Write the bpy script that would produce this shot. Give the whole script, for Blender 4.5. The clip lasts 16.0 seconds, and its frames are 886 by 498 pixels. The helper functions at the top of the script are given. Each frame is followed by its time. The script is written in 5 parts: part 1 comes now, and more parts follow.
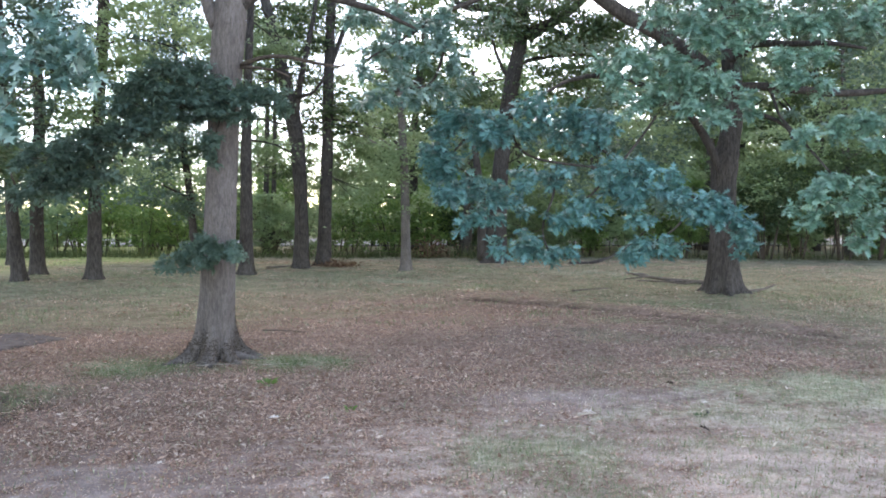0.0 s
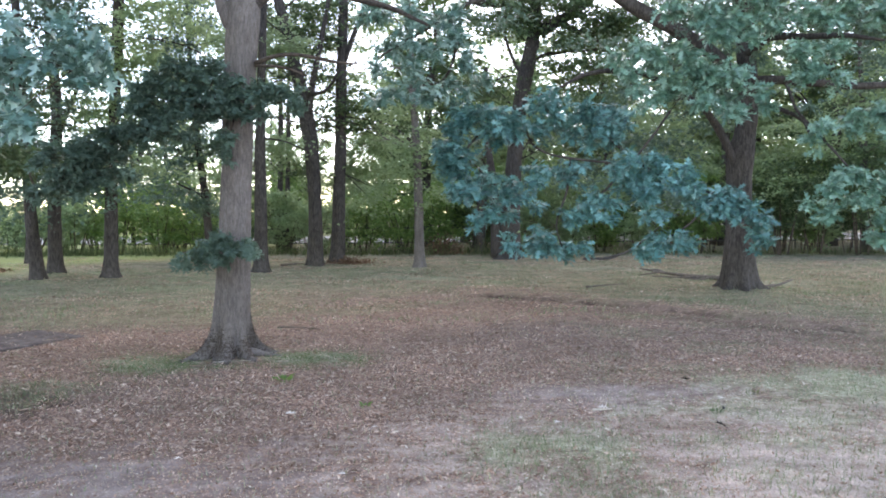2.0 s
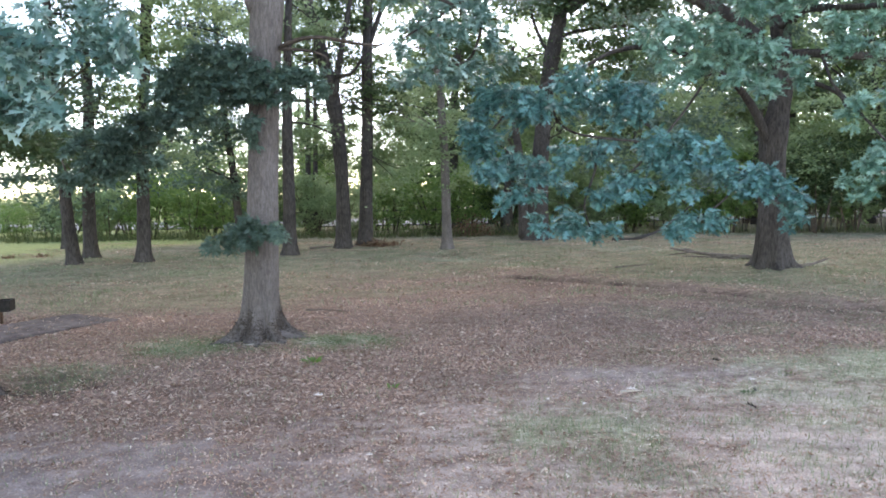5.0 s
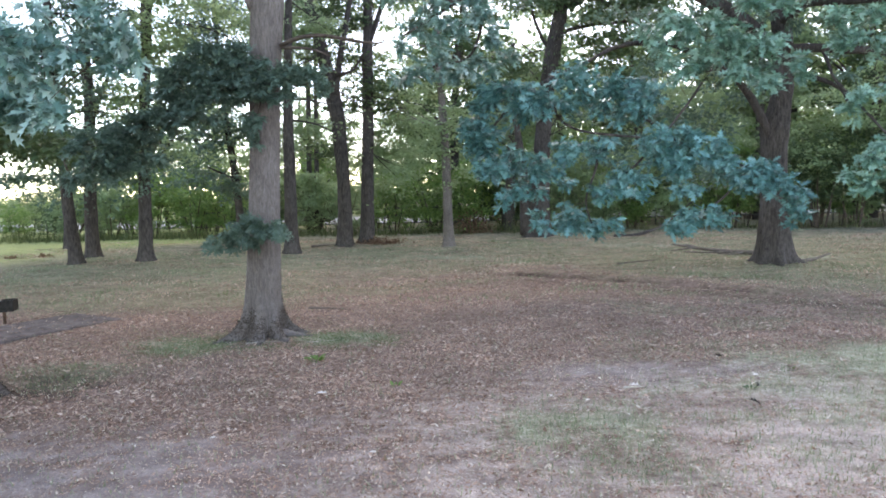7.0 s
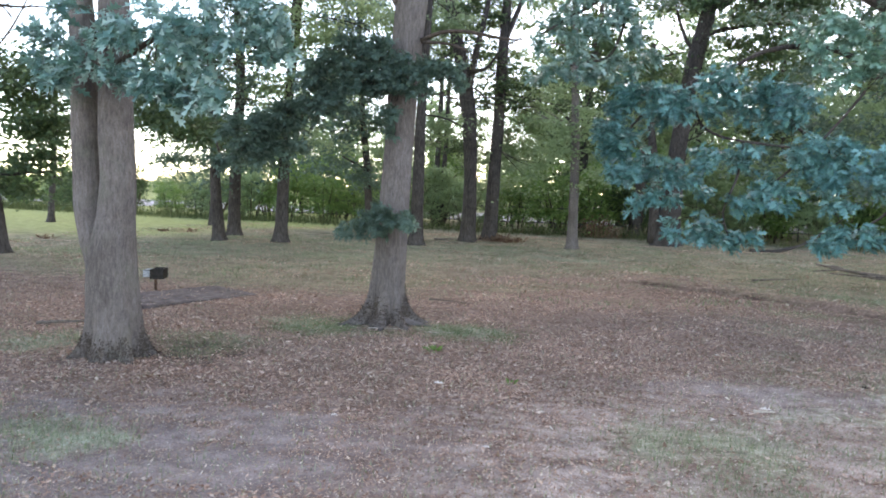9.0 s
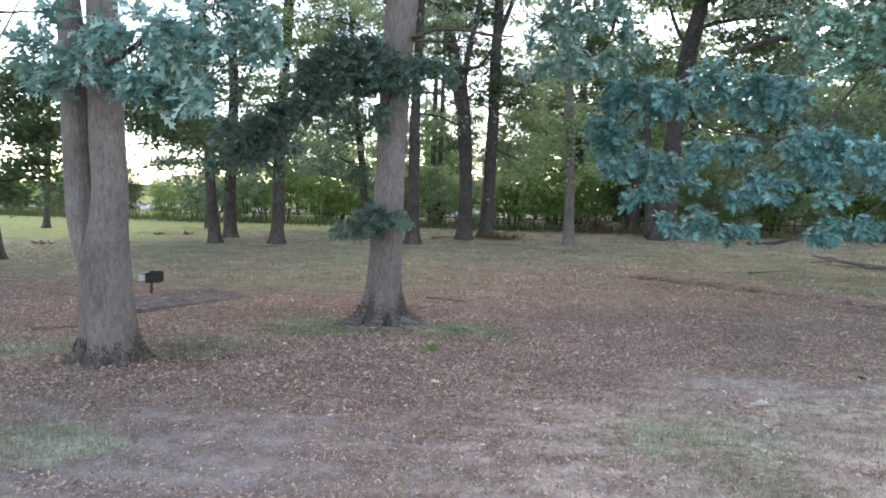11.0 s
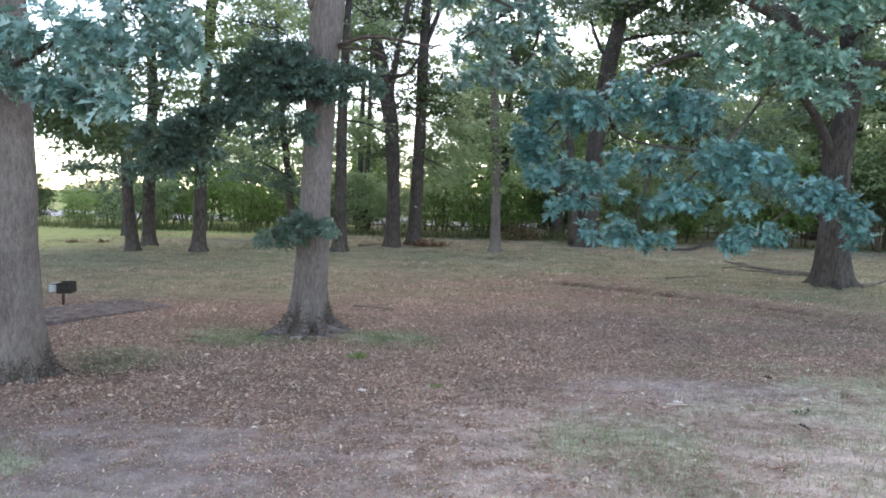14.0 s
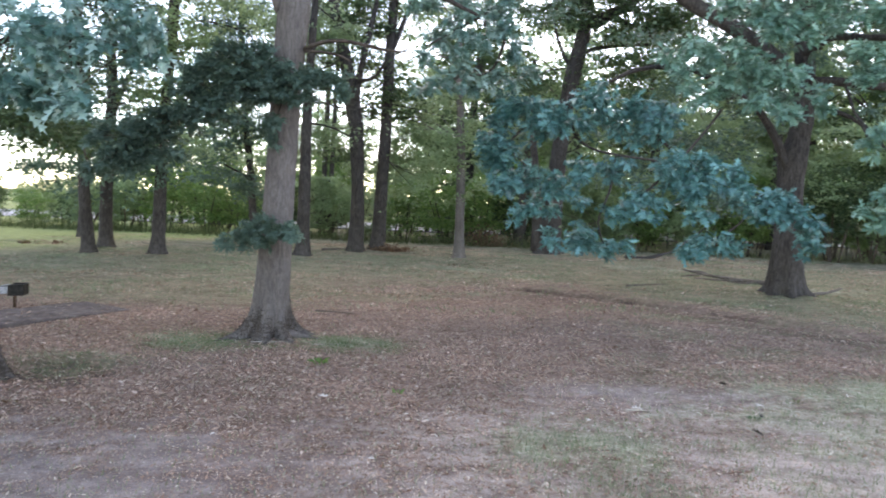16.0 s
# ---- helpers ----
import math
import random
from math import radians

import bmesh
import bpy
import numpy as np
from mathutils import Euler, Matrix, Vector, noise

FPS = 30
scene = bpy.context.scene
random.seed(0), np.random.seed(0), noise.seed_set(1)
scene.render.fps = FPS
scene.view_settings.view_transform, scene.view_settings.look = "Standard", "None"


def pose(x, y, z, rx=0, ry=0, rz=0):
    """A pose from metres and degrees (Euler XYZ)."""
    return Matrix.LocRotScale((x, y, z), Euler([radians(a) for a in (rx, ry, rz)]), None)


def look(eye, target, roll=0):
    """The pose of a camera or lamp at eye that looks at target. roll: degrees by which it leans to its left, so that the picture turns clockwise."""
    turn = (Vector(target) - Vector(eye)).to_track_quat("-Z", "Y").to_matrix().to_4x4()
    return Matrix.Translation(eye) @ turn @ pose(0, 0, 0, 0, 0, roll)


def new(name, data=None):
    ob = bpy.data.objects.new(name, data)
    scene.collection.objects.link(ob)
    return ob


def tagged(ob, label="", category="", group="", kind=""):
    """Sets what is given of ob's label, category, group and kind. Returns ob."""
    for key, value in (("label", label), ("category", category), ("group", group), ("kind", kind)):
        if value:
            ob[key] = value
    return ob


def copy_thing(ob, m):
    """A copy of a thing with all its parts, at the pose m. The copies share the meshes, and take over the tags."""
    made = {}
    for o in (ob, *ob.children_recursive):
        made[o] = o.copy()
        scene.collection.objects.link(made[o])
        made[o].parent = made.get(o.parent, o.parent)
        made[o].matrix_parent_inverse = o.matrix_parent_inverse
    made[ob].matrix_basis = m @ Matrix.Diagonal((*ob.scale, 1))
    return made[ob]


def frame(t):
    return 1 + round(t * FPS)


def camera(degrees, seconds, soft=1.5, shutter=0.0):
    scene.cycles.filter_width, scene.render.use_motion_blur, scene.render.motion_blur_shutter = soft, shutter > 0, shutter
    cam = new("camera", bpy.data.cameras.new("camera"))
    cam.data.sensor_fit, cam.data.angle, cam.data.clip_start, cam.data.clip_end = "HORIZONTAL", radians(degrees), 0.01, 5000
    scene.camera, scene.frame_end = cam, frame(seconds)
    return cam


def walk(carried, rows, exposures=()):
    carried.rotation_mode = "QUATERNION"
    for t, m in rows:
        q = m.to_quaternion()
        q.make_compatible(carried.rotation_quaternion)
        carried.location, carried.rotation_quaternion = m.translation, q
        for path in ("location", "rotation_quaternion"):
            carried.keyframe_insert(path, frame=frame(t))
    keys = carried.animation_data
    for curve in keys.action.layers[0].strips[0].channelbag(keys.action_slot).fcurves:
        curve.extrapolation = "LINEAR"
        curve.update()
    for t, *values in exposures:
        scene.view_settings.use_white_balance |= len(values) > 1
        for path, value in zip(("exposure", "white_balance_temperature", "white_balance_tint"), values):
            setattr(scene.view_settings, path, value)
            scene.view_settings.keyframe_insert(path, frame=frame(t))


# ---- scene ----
cam = camera(64.7, 16.0, soft=1.8, shutter=0.5)
# seconds, eye, target, roll
PATH = [
    (0, (0.001, 0.007, 1.709), (0.031, 9.995, 1.222), -0.07),
    (0.5, (0.004, 0.004, 1.708), (-0.100, 9.995, 1.296), -0.17),
    (1, (-0.010, -0.004, 1.708), (-0.188, 9.986, 1.285), -0.05),
    (1.5, (-0.000, -0.000, 1.700), (-0.001, 9.986, 1.168), 0.00),
    (2, (-0.004, -0.001, 1.706), (-0.165, 9.983, 1.174), -0.42),
    (2.5, (-0.004, 0.006, 1.708), (-0.211, 9.977, 0.979), -0.58),
    (3, (-0.003, 0.009, 1.712), (-0.144, 9.989, 1.105), -0.71),
    (3.5, (-0.006, 0.008, 1.699), (-0.301, 9.992, 1.214), -0.20),
    (4, (0.003, 0.008, 1.713), (-0.444, 9.980, 1.112), -0.58),
    (4.5, (0.007, 0.022, 1.702), (-0.457, 9.988, 1.009), -0.86),
    (4.7, (0.014, 0.019, 1.709), (-0.527, 9.975, 0.937), -0.96),
    (6.8, (0.025, 0.024, 1.706), (-0.588, 9.971, 0.884), -1.39),
    (7, (0.013, 0.016, 1.708), (-0.577, 9.964, 0.882), -1.50),
    (7.5, (0.024, 0.016, 1.705), (-0.633, 9.964, 0.929), -2.69),
    (8, (-0.003, 0.006, 1.708), (-0.619, 9.949, 0.829), -1.41),
    (8.5, (-0.009, 0.015, 1.718), (-1.539, 9.865, 0.926), 0.22),
    (9, (-0.037, 0.017, 1.694), (-2.315, 9.716, 0.838), 1.87),
    (9.2, (-0.029, 0.037, 1.689), (-2.324, 9.719, 0.693), 1.53),
    (11.5, (0.005, 0.038, 1.693), (-2.185, 9.759, 0.844), 0.49),
    (12, (0.021, 0.038, 1.709), (-2.075, 9.780, 0.870), 0.37),
    (12.5, (0.004, 0.032, 1.703), (-1.984, 9.799, 0.889), 1.32),
    (13, (0.016, 0.021, 1.701), (-1.491, 9.874, 0.896), 0.93),
    (13.5, (0.020, 0.019, 1.703), (-1.181, 9.911, 0.862), 0.91),
    (14, (0.007, 0.016, 1.703), (-1.234, 9.910, 0.941), 1.08),
    (14.5, (-0.010, 0.018, 1.712), (-1.198, 9.925, 1.038), 0.84),
    (15, (0.003, 0.026, 1.711), (-1.164, 9.934, 1.027), 1.73),
    (15.5, (0.016, 0.018, 1.710), (-1.108, 9.931, 1.030), 2.17),
    (16, (0.007, 0.003, 1.708), (-0.722, 9.953, 1.036), 1.98),
]
walk(cam, [(t, look(eye, target, roll)) for t, eye, target, roll in PATH],
     exposures=[(0.0, 2.54, 9000, 14), (7.5, 2.58, 9000, 14), (9.0, 2.52, 9000, 14), (12.0, 2.47, 9000, 14), (16.0, 2.43, 9000, 14)])

# ---- light ----
SUN_ELEVATION, SUN_AZIMUTH = radians(38), radians(10)  # veiled sun behind the trees, azimuth from +y towards +x
world = bpy.data.worlds.new("world")
scene.world = world
world.use_nodes = True
wn, wl = world.node_tree.nodes, world.node_tree.links
sky = wn.new("ShaderNodeTexSky")
sky.sky_type, sky.sun_disc = "NISHITA", False
sky.sun_elevation, sky.sun_rotation = SUN_ELEVATION, SUN_AZIMUTH
sky.air_density, sky.dust_density, sky.ozone_density = 0.65, 0.25, 0.8
wl.new(sky.outputs[0], wn["Background"].inputs[0])
wn["Background"].inputs[1].default_value = 0.15
sun = new("sun", bpy.data.lights.new("sun", "SUN"))
sun.data.energy, sun.data.angle, sun.data.color = 0.4, radians(75), (1.0, 0.90, 0.76)
sun.matrix_world = look((0, 0, 30), (-30 * math.sin(SUN_AZIMUTH), -30 * math.cos(SUN_AZIMUTH), 30 - 30 * math.tan(SUN_ELEVATION)))

rng = np.random.default_rng(7)


# ---- materials ----
def shader(name):
    m = bpy.data.materials.new(name)
    m.use_nodes = True
    return m, m.node_tree.nodes, m.node_tree.links, m.node_tree.nodes["Principled BSDF"]


def ramp(nodes, stops):
    r = nodes.new("ShaderNodeValToRGB")
    while len(r.color_ramp.elements) < len(stops):
        r.color_ramp.elements.new(0.5)
    for e, (p, c) in zip(r.color_ramp.elements, stops):
        e.position, e.color = p, (*c, 1)
    return r


def noise_tex(nodes, links, scale, detail=4.0, stretch=(1, 1, 1), rough=0.55):
    co, mp, n = nodes.new("ShaderNodeTexCoord"), nodes.new("ShaderNodeMapping"), nodes.new("ShaderNodeTexNoise")
    mp.inputs["Scale"].default_value = stretch
    n.inputs["Scale"].default_value, n.inputs["Detail"].default_value, n.inputs["Roughness"].default_value = scale, detail, rough
    links.new(co.outputs["Object"], mp.inputs[0])
    links.new(mp.outputs[0], n.inputs[0])
    return n


def mix(nodes, links, a, b, f, mode="MIX"):
    m = nodes.new("ShaderNodeMix")
    m.data_type, m.blend_type = "RGBA", mode
    for socket, value in ((m.inputs[0], f), (m.inputs[6], a), (m.inputs[7], b)):
        if hasattr(value, "is_output"):
            links.new(value, socket)
        else:
            socket.default_value = value if isinstance(value, float) else (*value, 1)
    return m.outputs[2]


def leaf_material(name, colours, through_colour, share, rough=0.5, gloss=0.5, by_object=False):
    """Thin leaf: each leaf takes its own tone; part of the light comes through."""
    m, n, l, b = shader(name)
    geo = n.new("ShaderNodeNewGeometry")
    r = ramp(n, [(i / (len(colours) - 1), c) for i, c in enumerate(colours)])
    l.new(n.new("ShaderNodeObjectInfo").outputs["Random"] if by_object else geo.outputs["Random Per Island"], r.inputs[0])
    big = noise_tex(n, l, 0.9, 2.0)
    tone = ramp(n, [(0.3, (0.72, 0.75, 0.72)), (0.7, (1.2, 1.15, 1.1))])
    l.new(big.outputs[0], tone.inputs[0])
    col = mix(n, l, r.outputs[0], tone.outputs[0], 1.0, "MULTIPLY")
    l.new(col, b.inputs["Base Color"])
    b.inputs["Roughness"].default_value = rough
    b.inputs["Specular IOR Level"].default_value = gloss
    t, mx, out = n.new("ShaderNodeBsdfTranslucent"), n.new("ShaderNodeMixShader"), n["Material Output"]
    l.new(mix(n, l, col, through_colour, 0.7), t.inputs[0])
    mx.inputs[0].default_value = share
    l.new(b.outputs[0], mx.inputs[1])
    l.new(t.outputs[0], mx.inputs[2])
    l.new(mx.outputs[0], out.inputs[0])
    return m


def bark_material(name, dark, light, scale=1.0, moss=0.0):
    m, n, l, b = shader(name)
    ridges = noise_tex(n, l, 34 * scale, 7.0, (1, 1, 0.24), 0.7)
    fine = noise_tex(n, l, 80 * scale, 4.0, (1, 1, 0.7))
    stain = noise_tex(n, l, 2.3, 5.0, (1, 1, 0.6), 0.65)
    r = ramp(n, [(0.32, dark), (0.66, light)])
    l.new(ridges.outputs[0], r.inputs[0])
    tone = ramp(n, [(0.3, (0.66, 0.64, 0.62)), (0.7, (1.2, 1.18, 1.18))])
    l.new(stain.outputs[0], tone.inputs[0])
    col = mix(n, l, r.outputs[0], tone.outputs[0], 1.0, "MULTIPLY")
    grain = ramp(n, [(0.3, (0.75, 0.75, 0.75)), (0.7, (1.2, 1.2, 1.2))])
    l.new(fine.outputs[0], grain.inputs[0])
    col = mix(n, l, col, grain.outputs[0], 1.0, "MULTIPLY")
    if moss:
        # green moss in random patches
        green = noise_tex(n, l, 3.1, 4.0)
        mask = ramp(n, [(0.52, (0, 0, 0)), (0.72, (moss, moss, moss))])
        l.new(green.outputs[0], mask.inputs[0])
        col = mix(n, l, col, (0.12, 0.15, 0.09), mask.outputs[0])
    l.new(col, b.inputs["Base Color"])
    b.inputs["Roughness"].default_value = 0.92
    b.inputs["Specular IOR Level"].default_value = 0.15
    bump = n.new("ShaderNodeBump")
    bump.inputs["Strength"].default_value, bump.inputs["Distance"].default_value = 0.8, 0.015
    l.new(ridges.outputs[0], bump.inputs["Height"])
    l.new(bump.outputs[0], b.inputs["Normal"])
    return m


def plain_material(name, a, b_, scale, rough=0.8, metal=0.0, bump_by=0.3):
    m, n, l, b = shader(name)
    t = noise_tex(n, l, scale, 5.0)
    r = ramp(n, [(0.3, a), (0.7, b_)])
    l.new(t.outputs[0], r.inputs[0])
    l.new(r.outputs[0], b.inputs["Base Color"])
    b.inputs["Roughness"].default_value, b.inputs["Metallic"].default_value = rough, metal
    b.inputs["Specular IOR Level"].default_value = 0.12
    bump = n.new("ShaderNodeBump")
    bump.inputs["Strength"].default_value, bump.inputs["Distance"].default_value = bump_by, 0.01
    l.new(t.outputs[0], bump.inputs["Height"])
    l.new(bump.outputs[0], b.inputs["Normal"])
    return m


def ground_material():
    """Bare soil, leaf mould and grass, by the three shares that the ground sheet carries."""
    m, n, l, b = shader("ground_cover")
    speck = noise_tex(n, l, 22, 8.0, rough=0.8)
    patch = noise_tex(n, l, 1.3, 4.0)
    mid = noise_tex(n, l, 9, 5.0, rough=0.65)

    def two(tex, a, c, lo=0.32, hi=0.68):
        r = ramp(n, [(lo, a), (hi, c)])
        l.new(tex.outputs[0], r.inputs[0])
        return r.outputs[0]

    mould = two(speck, (0.105, 0.07, 0.058), (0.43, 0.31, 0.262))
    fine = noise_tex(n, l, 70, 6.0, rough=0.75)
    soil = two(fine, (0.19, 0.157, 0.148), (0.45, 0.38, 0.36))
    soil = mix(n, l, soil, two(mid, (0.84, 0.83, 0.84), (1.14, 1.13, 1.14)), 1.0, "MULTIPLY")
    grass = two(speck, (0.125, 0.118, 0.08), (0.36, 0.33, 0.245))
    grass = mix(n, l, grass, two(patch, (0.62, 0.7, 0.6), (1.3, 1.2, 1.18)), 1.0, "MULTIPLY")

    def share(name):
        a = n.new("ShaderNodeAttribute")
        a.attribute_name = name
        add, rr = n.new("ShaderNodeMath"), n.new("ShaderNodeMapRange")
        add.operation = "ADD"
        l.new(a.outputs["Fac"], add.inputs[0])
        l.new(mid.outputs[0], add.inputs[1])
        rr.inputs["From Min"].default_value, rr.inputs["From Max"].default_value = 0.7, 1.3
        l.new(add.outputs[0], rr.inputs[0])
        return rr.outputs[0]

    col = mix(n, l, mould, grass, share("grass"))
    col = mix(n, l, col, soil, share("soil"))
    col = mix(n, l, col, two(speck, (0.22, 0.255, 0.175), (0.72, 0.74, 0.60)), share("lush"))
    col = mix(n, l, col, two(fine, (0.34, 0.278, 0.25), (0.80, 0.685, 0.63)), share("straw"))
    col = mix(n, l, col, (0.27, 0.31, 0.13), share("lawn"))
    # shade under the bank and beside the double oak, painted as dark ground
    col = mix(n, l, col, two(speck, (0.04, 0.026, 0.022), (0.15, 0.10, 0.085)), share("ground_shade"))
    mottle = noise_tex(n, l, 2.6, 5.0, (1, 1.6, 1), 0.7)
    col = mix(n, l, col, two(mottle, (0.72, 0.71, 0.71), (1.28, 1.28, 1.28), 0.33, 0.67), 1.0, "MULTIPLY")
    l.new(col, b.inputs["Base Color"])
    b.inputs["Roughness"].default_value = 0.95
    b.inputs["Specular IOR Level"].default_value = 0.1
    bump = n.new("ShaderNodeBump")
    bump.inputs["Strength"].default_value, bump.inputs["Distance"].default_value = 0.7, 0.03
    l.new(speck.outputs[0], bump.inputs["Height"])
    l.new(bump.outputs[0], b.inputs["Normal"])
    return m


GROUND = ground_material()
BARK = bark_material("grey_oak_bark", (0.12, 0.104, 0.10), (0.24, 0.213, 0.206), 1.3)
BARK_DARK = bark_material("dark_oak_bark", (0.034, 0.029, 0.028), (0.13, 0.115, 0.11), 0.8)
BARK_MOSS = bark_material("mossy_grey_bark", (0.12, 0.102, 0.097), (0.24, 0.211, 0.20), 1.2, 0.3)
TWIG = plain_material("twig_bark", (0.05, 0.04, 0.033), (0.13, 0.10, 0.085), 20)
DEADWOOD = plain_material("dead_wood", (0.09, 0.075, 0.065), (0.24, 0.20, 0.18), 24)
PALEWOOD = plain_material("peeled_wood", (0.42, 0.36, 0.31), (0.66, 0.59, 0.52), 24)
# sky sheen and highlights are painted into the blue and pale leaf tones
LEAF_BLUE = leaf_material("blue_green_oak_leaf", [(0.028, 0.11, 0.112), (0.075, 0.255, 0.265), (0.19, 0.46, 0.48)], (0.12, 0.25, 0.10), 0.2, 0.4, 0.9)
LEAF_PALE = leaf_material("pale_blue_green_oak_leaf", [(0.05, 0.145, 0.14), (0.15, 0.325, 0.315), (0.44, 0.645, 0.64)], (0.2, 0.36, 0.2), 0.26, 0.32, 1.0)
LEAF_SINGLE = leaf_material("pale_single_leaf", [(0.05, 0.145, 0.14), (0.15, 0.325, 0.315), (0.44, 0.645, 0.64)], (0.2, 0.36, 0.2), 0.26, 0.32, 1.0, True)
LEAF_OAK = leaf_material("green_oak_leaf", [(0.06, 0.165, 0.135), (0.15, 0.34, 0.285), (0.34, 0.58, 0.51)], (0.18, 0.34, 0.14), 0.24, 0.36, 1.0)
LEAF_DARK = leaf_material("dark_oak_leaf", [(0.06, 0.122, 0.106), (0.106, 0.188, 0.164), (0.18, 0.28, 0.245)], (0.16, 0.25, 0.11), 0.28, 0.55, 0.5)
LEAF_CANOPY = leaf_material("canopy_leaf", [(0.04, 0.08, 0.045), (0.065, 0.12, 0.065), (0.11, 0.165, 0.08)], (0.17, 0.26, 0.09), 0.3, 0.5, 0.4)
LEAF_HEDGE = leaf_material("undergrowth_leaf", [(0.055, 0.13, 0.042), (0.105, 0.215, 0.066), (0.21, 0.345, 0.115)], (0.31, 0.47, 0.16), 0.42, 0.5, 0.4)
# leaves farther back: haze and light from behind are mixed into this paler green
LEAF_FAR = leaf_material("hazy_lit_leaf", [(0.105, 0.18, 0.10), (0.175, 0.27, 0.15), (0.29, 0.40, 0.235)], (0.45, 0.58, 0.31), 0.5, 0.55, 0.35)
LITTER = leaf_material("dry_leaf", [(0.20, 0.115, 0.09), (0.39, 0.245, 0.195), (0.52, 0.35, 0.285), (0.64, 0.47, 0.395), (0.80, 0.67, 0.59)], (0.3, 0.18, 0.1), 0.15, 0.8, 0.15)
GRASS = leaf_material("mown_grass", [(0.13, 0.18, 0.11), (0.23, 0.29, 0.185), (0.37, 0.405, 0.29), (0.54, 0.52, 0.42)], (0.25, 0.32, 0.1), 0.25, 0.6, 0.3)
# dark brown crumbs that darken the trunks towards the foot
FOOT_CRUMB = leaf_material("dark_crumb", [(0.058, 0.046, 0.041), (0.095, 0.077, 0.07), (0.14, 0.116, 0.107)], (0.05, 0.05, 0.03), 0.05, 0.9, 0.1)
WEED = leaf_material("tall_weed", [(0.04, 0.062, 0.028), (0.08, 0.11, 0.045), (0.16, 0.175, 0.09)], (0.2, 0.25, 0.08), 0.25, 0.6, 0.3)
CONCRETE = plain_material("weathered_concrete", (0.07, 0.055, 0.053), (0.215, 0.178, 0.172), 7)
IRON = plain_material("blackened_iron", (0.018, 0.017, 0.017), (0.05, 0.045, 0.042), 30, 0.6, 0.6)
ASH = plain_material("pale_worn_steel", (0.2, 0.21, 0.225), (0.5, 0.52, 0.55), 40, 0.6, 0.3)
RUST = plain_material("rusty_post", (0.06, 0.036, 0.026), (0.13, 0.08, 0.055), 30, 0.85)
GALV = plain_material("dull_fence_steel", (0.07, 0.07, 0.07), (0.14, 0.14, 0.14), 30, 0.6, 0.5)
ROAD = plain_material("pale_road", (0.30, 0.30, 0.31), (0.42, 0.41, 0.42), 3)


# ---- mesh helpers ----
def mesh_from(name, verts, faces, material, smooth=True):
    me = bpy.data.meshes.new(name)
    me.from_pydata([tuple(v) for v in verts], [], faces)
    me.materials.append(material)
    me.polygons.foreach_set("use_smooth", [smooth] * len(me.polygons))
    me.update()
    return me


def swarm(name, template, faces, places, turns, sizes, material):
    """Many small pieces of one shape in one mesh: places (n,3), turns (n,3,3), sizes (n,3)."""
    n, k = len(places), len(template)
    v = np.einsum("nij,nkj->nki", turns, template[None] * sizes[:, None, :]) + places[:, None, :]
    me = bpy.data.meshes.new(name)
    me.vertices.add(n * k)
    me.vertices.foreach_set("co", v.astype(np.float32).ravel())
    count = [len(f) for f in faces]
    flat = np.concatenate([np.array(f) for f in faces])
    loops = (flat[None] + k * np.arange(n)[:, None]).ravel()
    me.loops.add(len(loops))
    me.loops.foreach_set("vertex_index", loops.astype(np.int32))
    me.polygons.add(n * len(faces))
    starts = (np.concatenate([[0], np.cumsum(count)[:-1]])[None] + len(flat) * np.arange(n)[:, None]).ravel()
    me.polygons.foreach_set("loop_start", starts.astype(np.int32))
    me.polygons.foreach_set("loop_total", np.tile(count, n).astype(np.int32))
    me.materials.append(material)
    me.update(calc_edges=True)
    return me


def frames_from(ahead, up):
    """Turns whose x runs along ahead and whose z leans to up."""
    x = ahead / np.linalg.norm(ahead, axis=1, keepdims=True)
    y = np.cross(up, x)
    y /= np.linalg.norm(y, axis=1, keepdims=True) + 1e-9
    z = np.cross(x, y)
    return np.stack([x, y, z], -1)


def oak_leaf():
    """A lobed leaf one long along x, folded at the midrib and drooping at its tip."""
    edge = [(0.0, 0.015), (0.18, 0.04), (0.30, 0.23), (0.34, 0.06), (0.56, 0.34), (0.56, 0.07), (0.80, 0.26), (0.78, 0.06), (1.0, 0.0)]
    rib = [(0.0, 0.0), (0.33, 0.0), (0.56, 0.0), (0.80, 0.0)]

    def lift(x, y):
        return (x, y, 0.28 * abs(y) - 0.22 * x * x)

    v = [lift(*p) for p in edge] + [lift(x, -y) for x, y in edge] + [lift(*p) for p in rib]
    r = 18
    half = [(r, r + 1, 3, 2, 1), (r + 1, r + 2, 5, 4, 3), (r + 2, r + 3, 7, 6, 5), (r + 3, 8, 7)]
    other = [tuple(reversed([i if i >= r else i + 9 for i in f])) for f in half]
    other[-1] = (7 + 9, 8, r + 3)
    return np.array(v), half + other


OAK = oak_leaf()
BLADE = (np.array([(0, 0, 0), (0.5, 0.27, 0.06), (1, 0, -0.12), (0.5, -0.27, 0.06), (0.5, 0.0, 0.0)]), [(0, 4, 1), (4, 2, 1), (0, 3, 4), (3, 2, 4)])
QUAD = (np.array([(0, 0, 0), (0.45, 0.32, 0.1), (1, 0, -0.1), (0.5, -0.3, 0.06)]), [(0, 2, 1), (0, 3, 2)])
CURL = (np.array([(-0.6, -0.05, 0.16), (-0.05, 0.34, 0.22), (0.6, 0.08, 0.10), (0.12, -0.26, 0.18), (0.02, 0.02, 0.0)]),
        [(0, 4, 1), (1, 4, 2), (2, 4, 3), (3, 4, 0)])
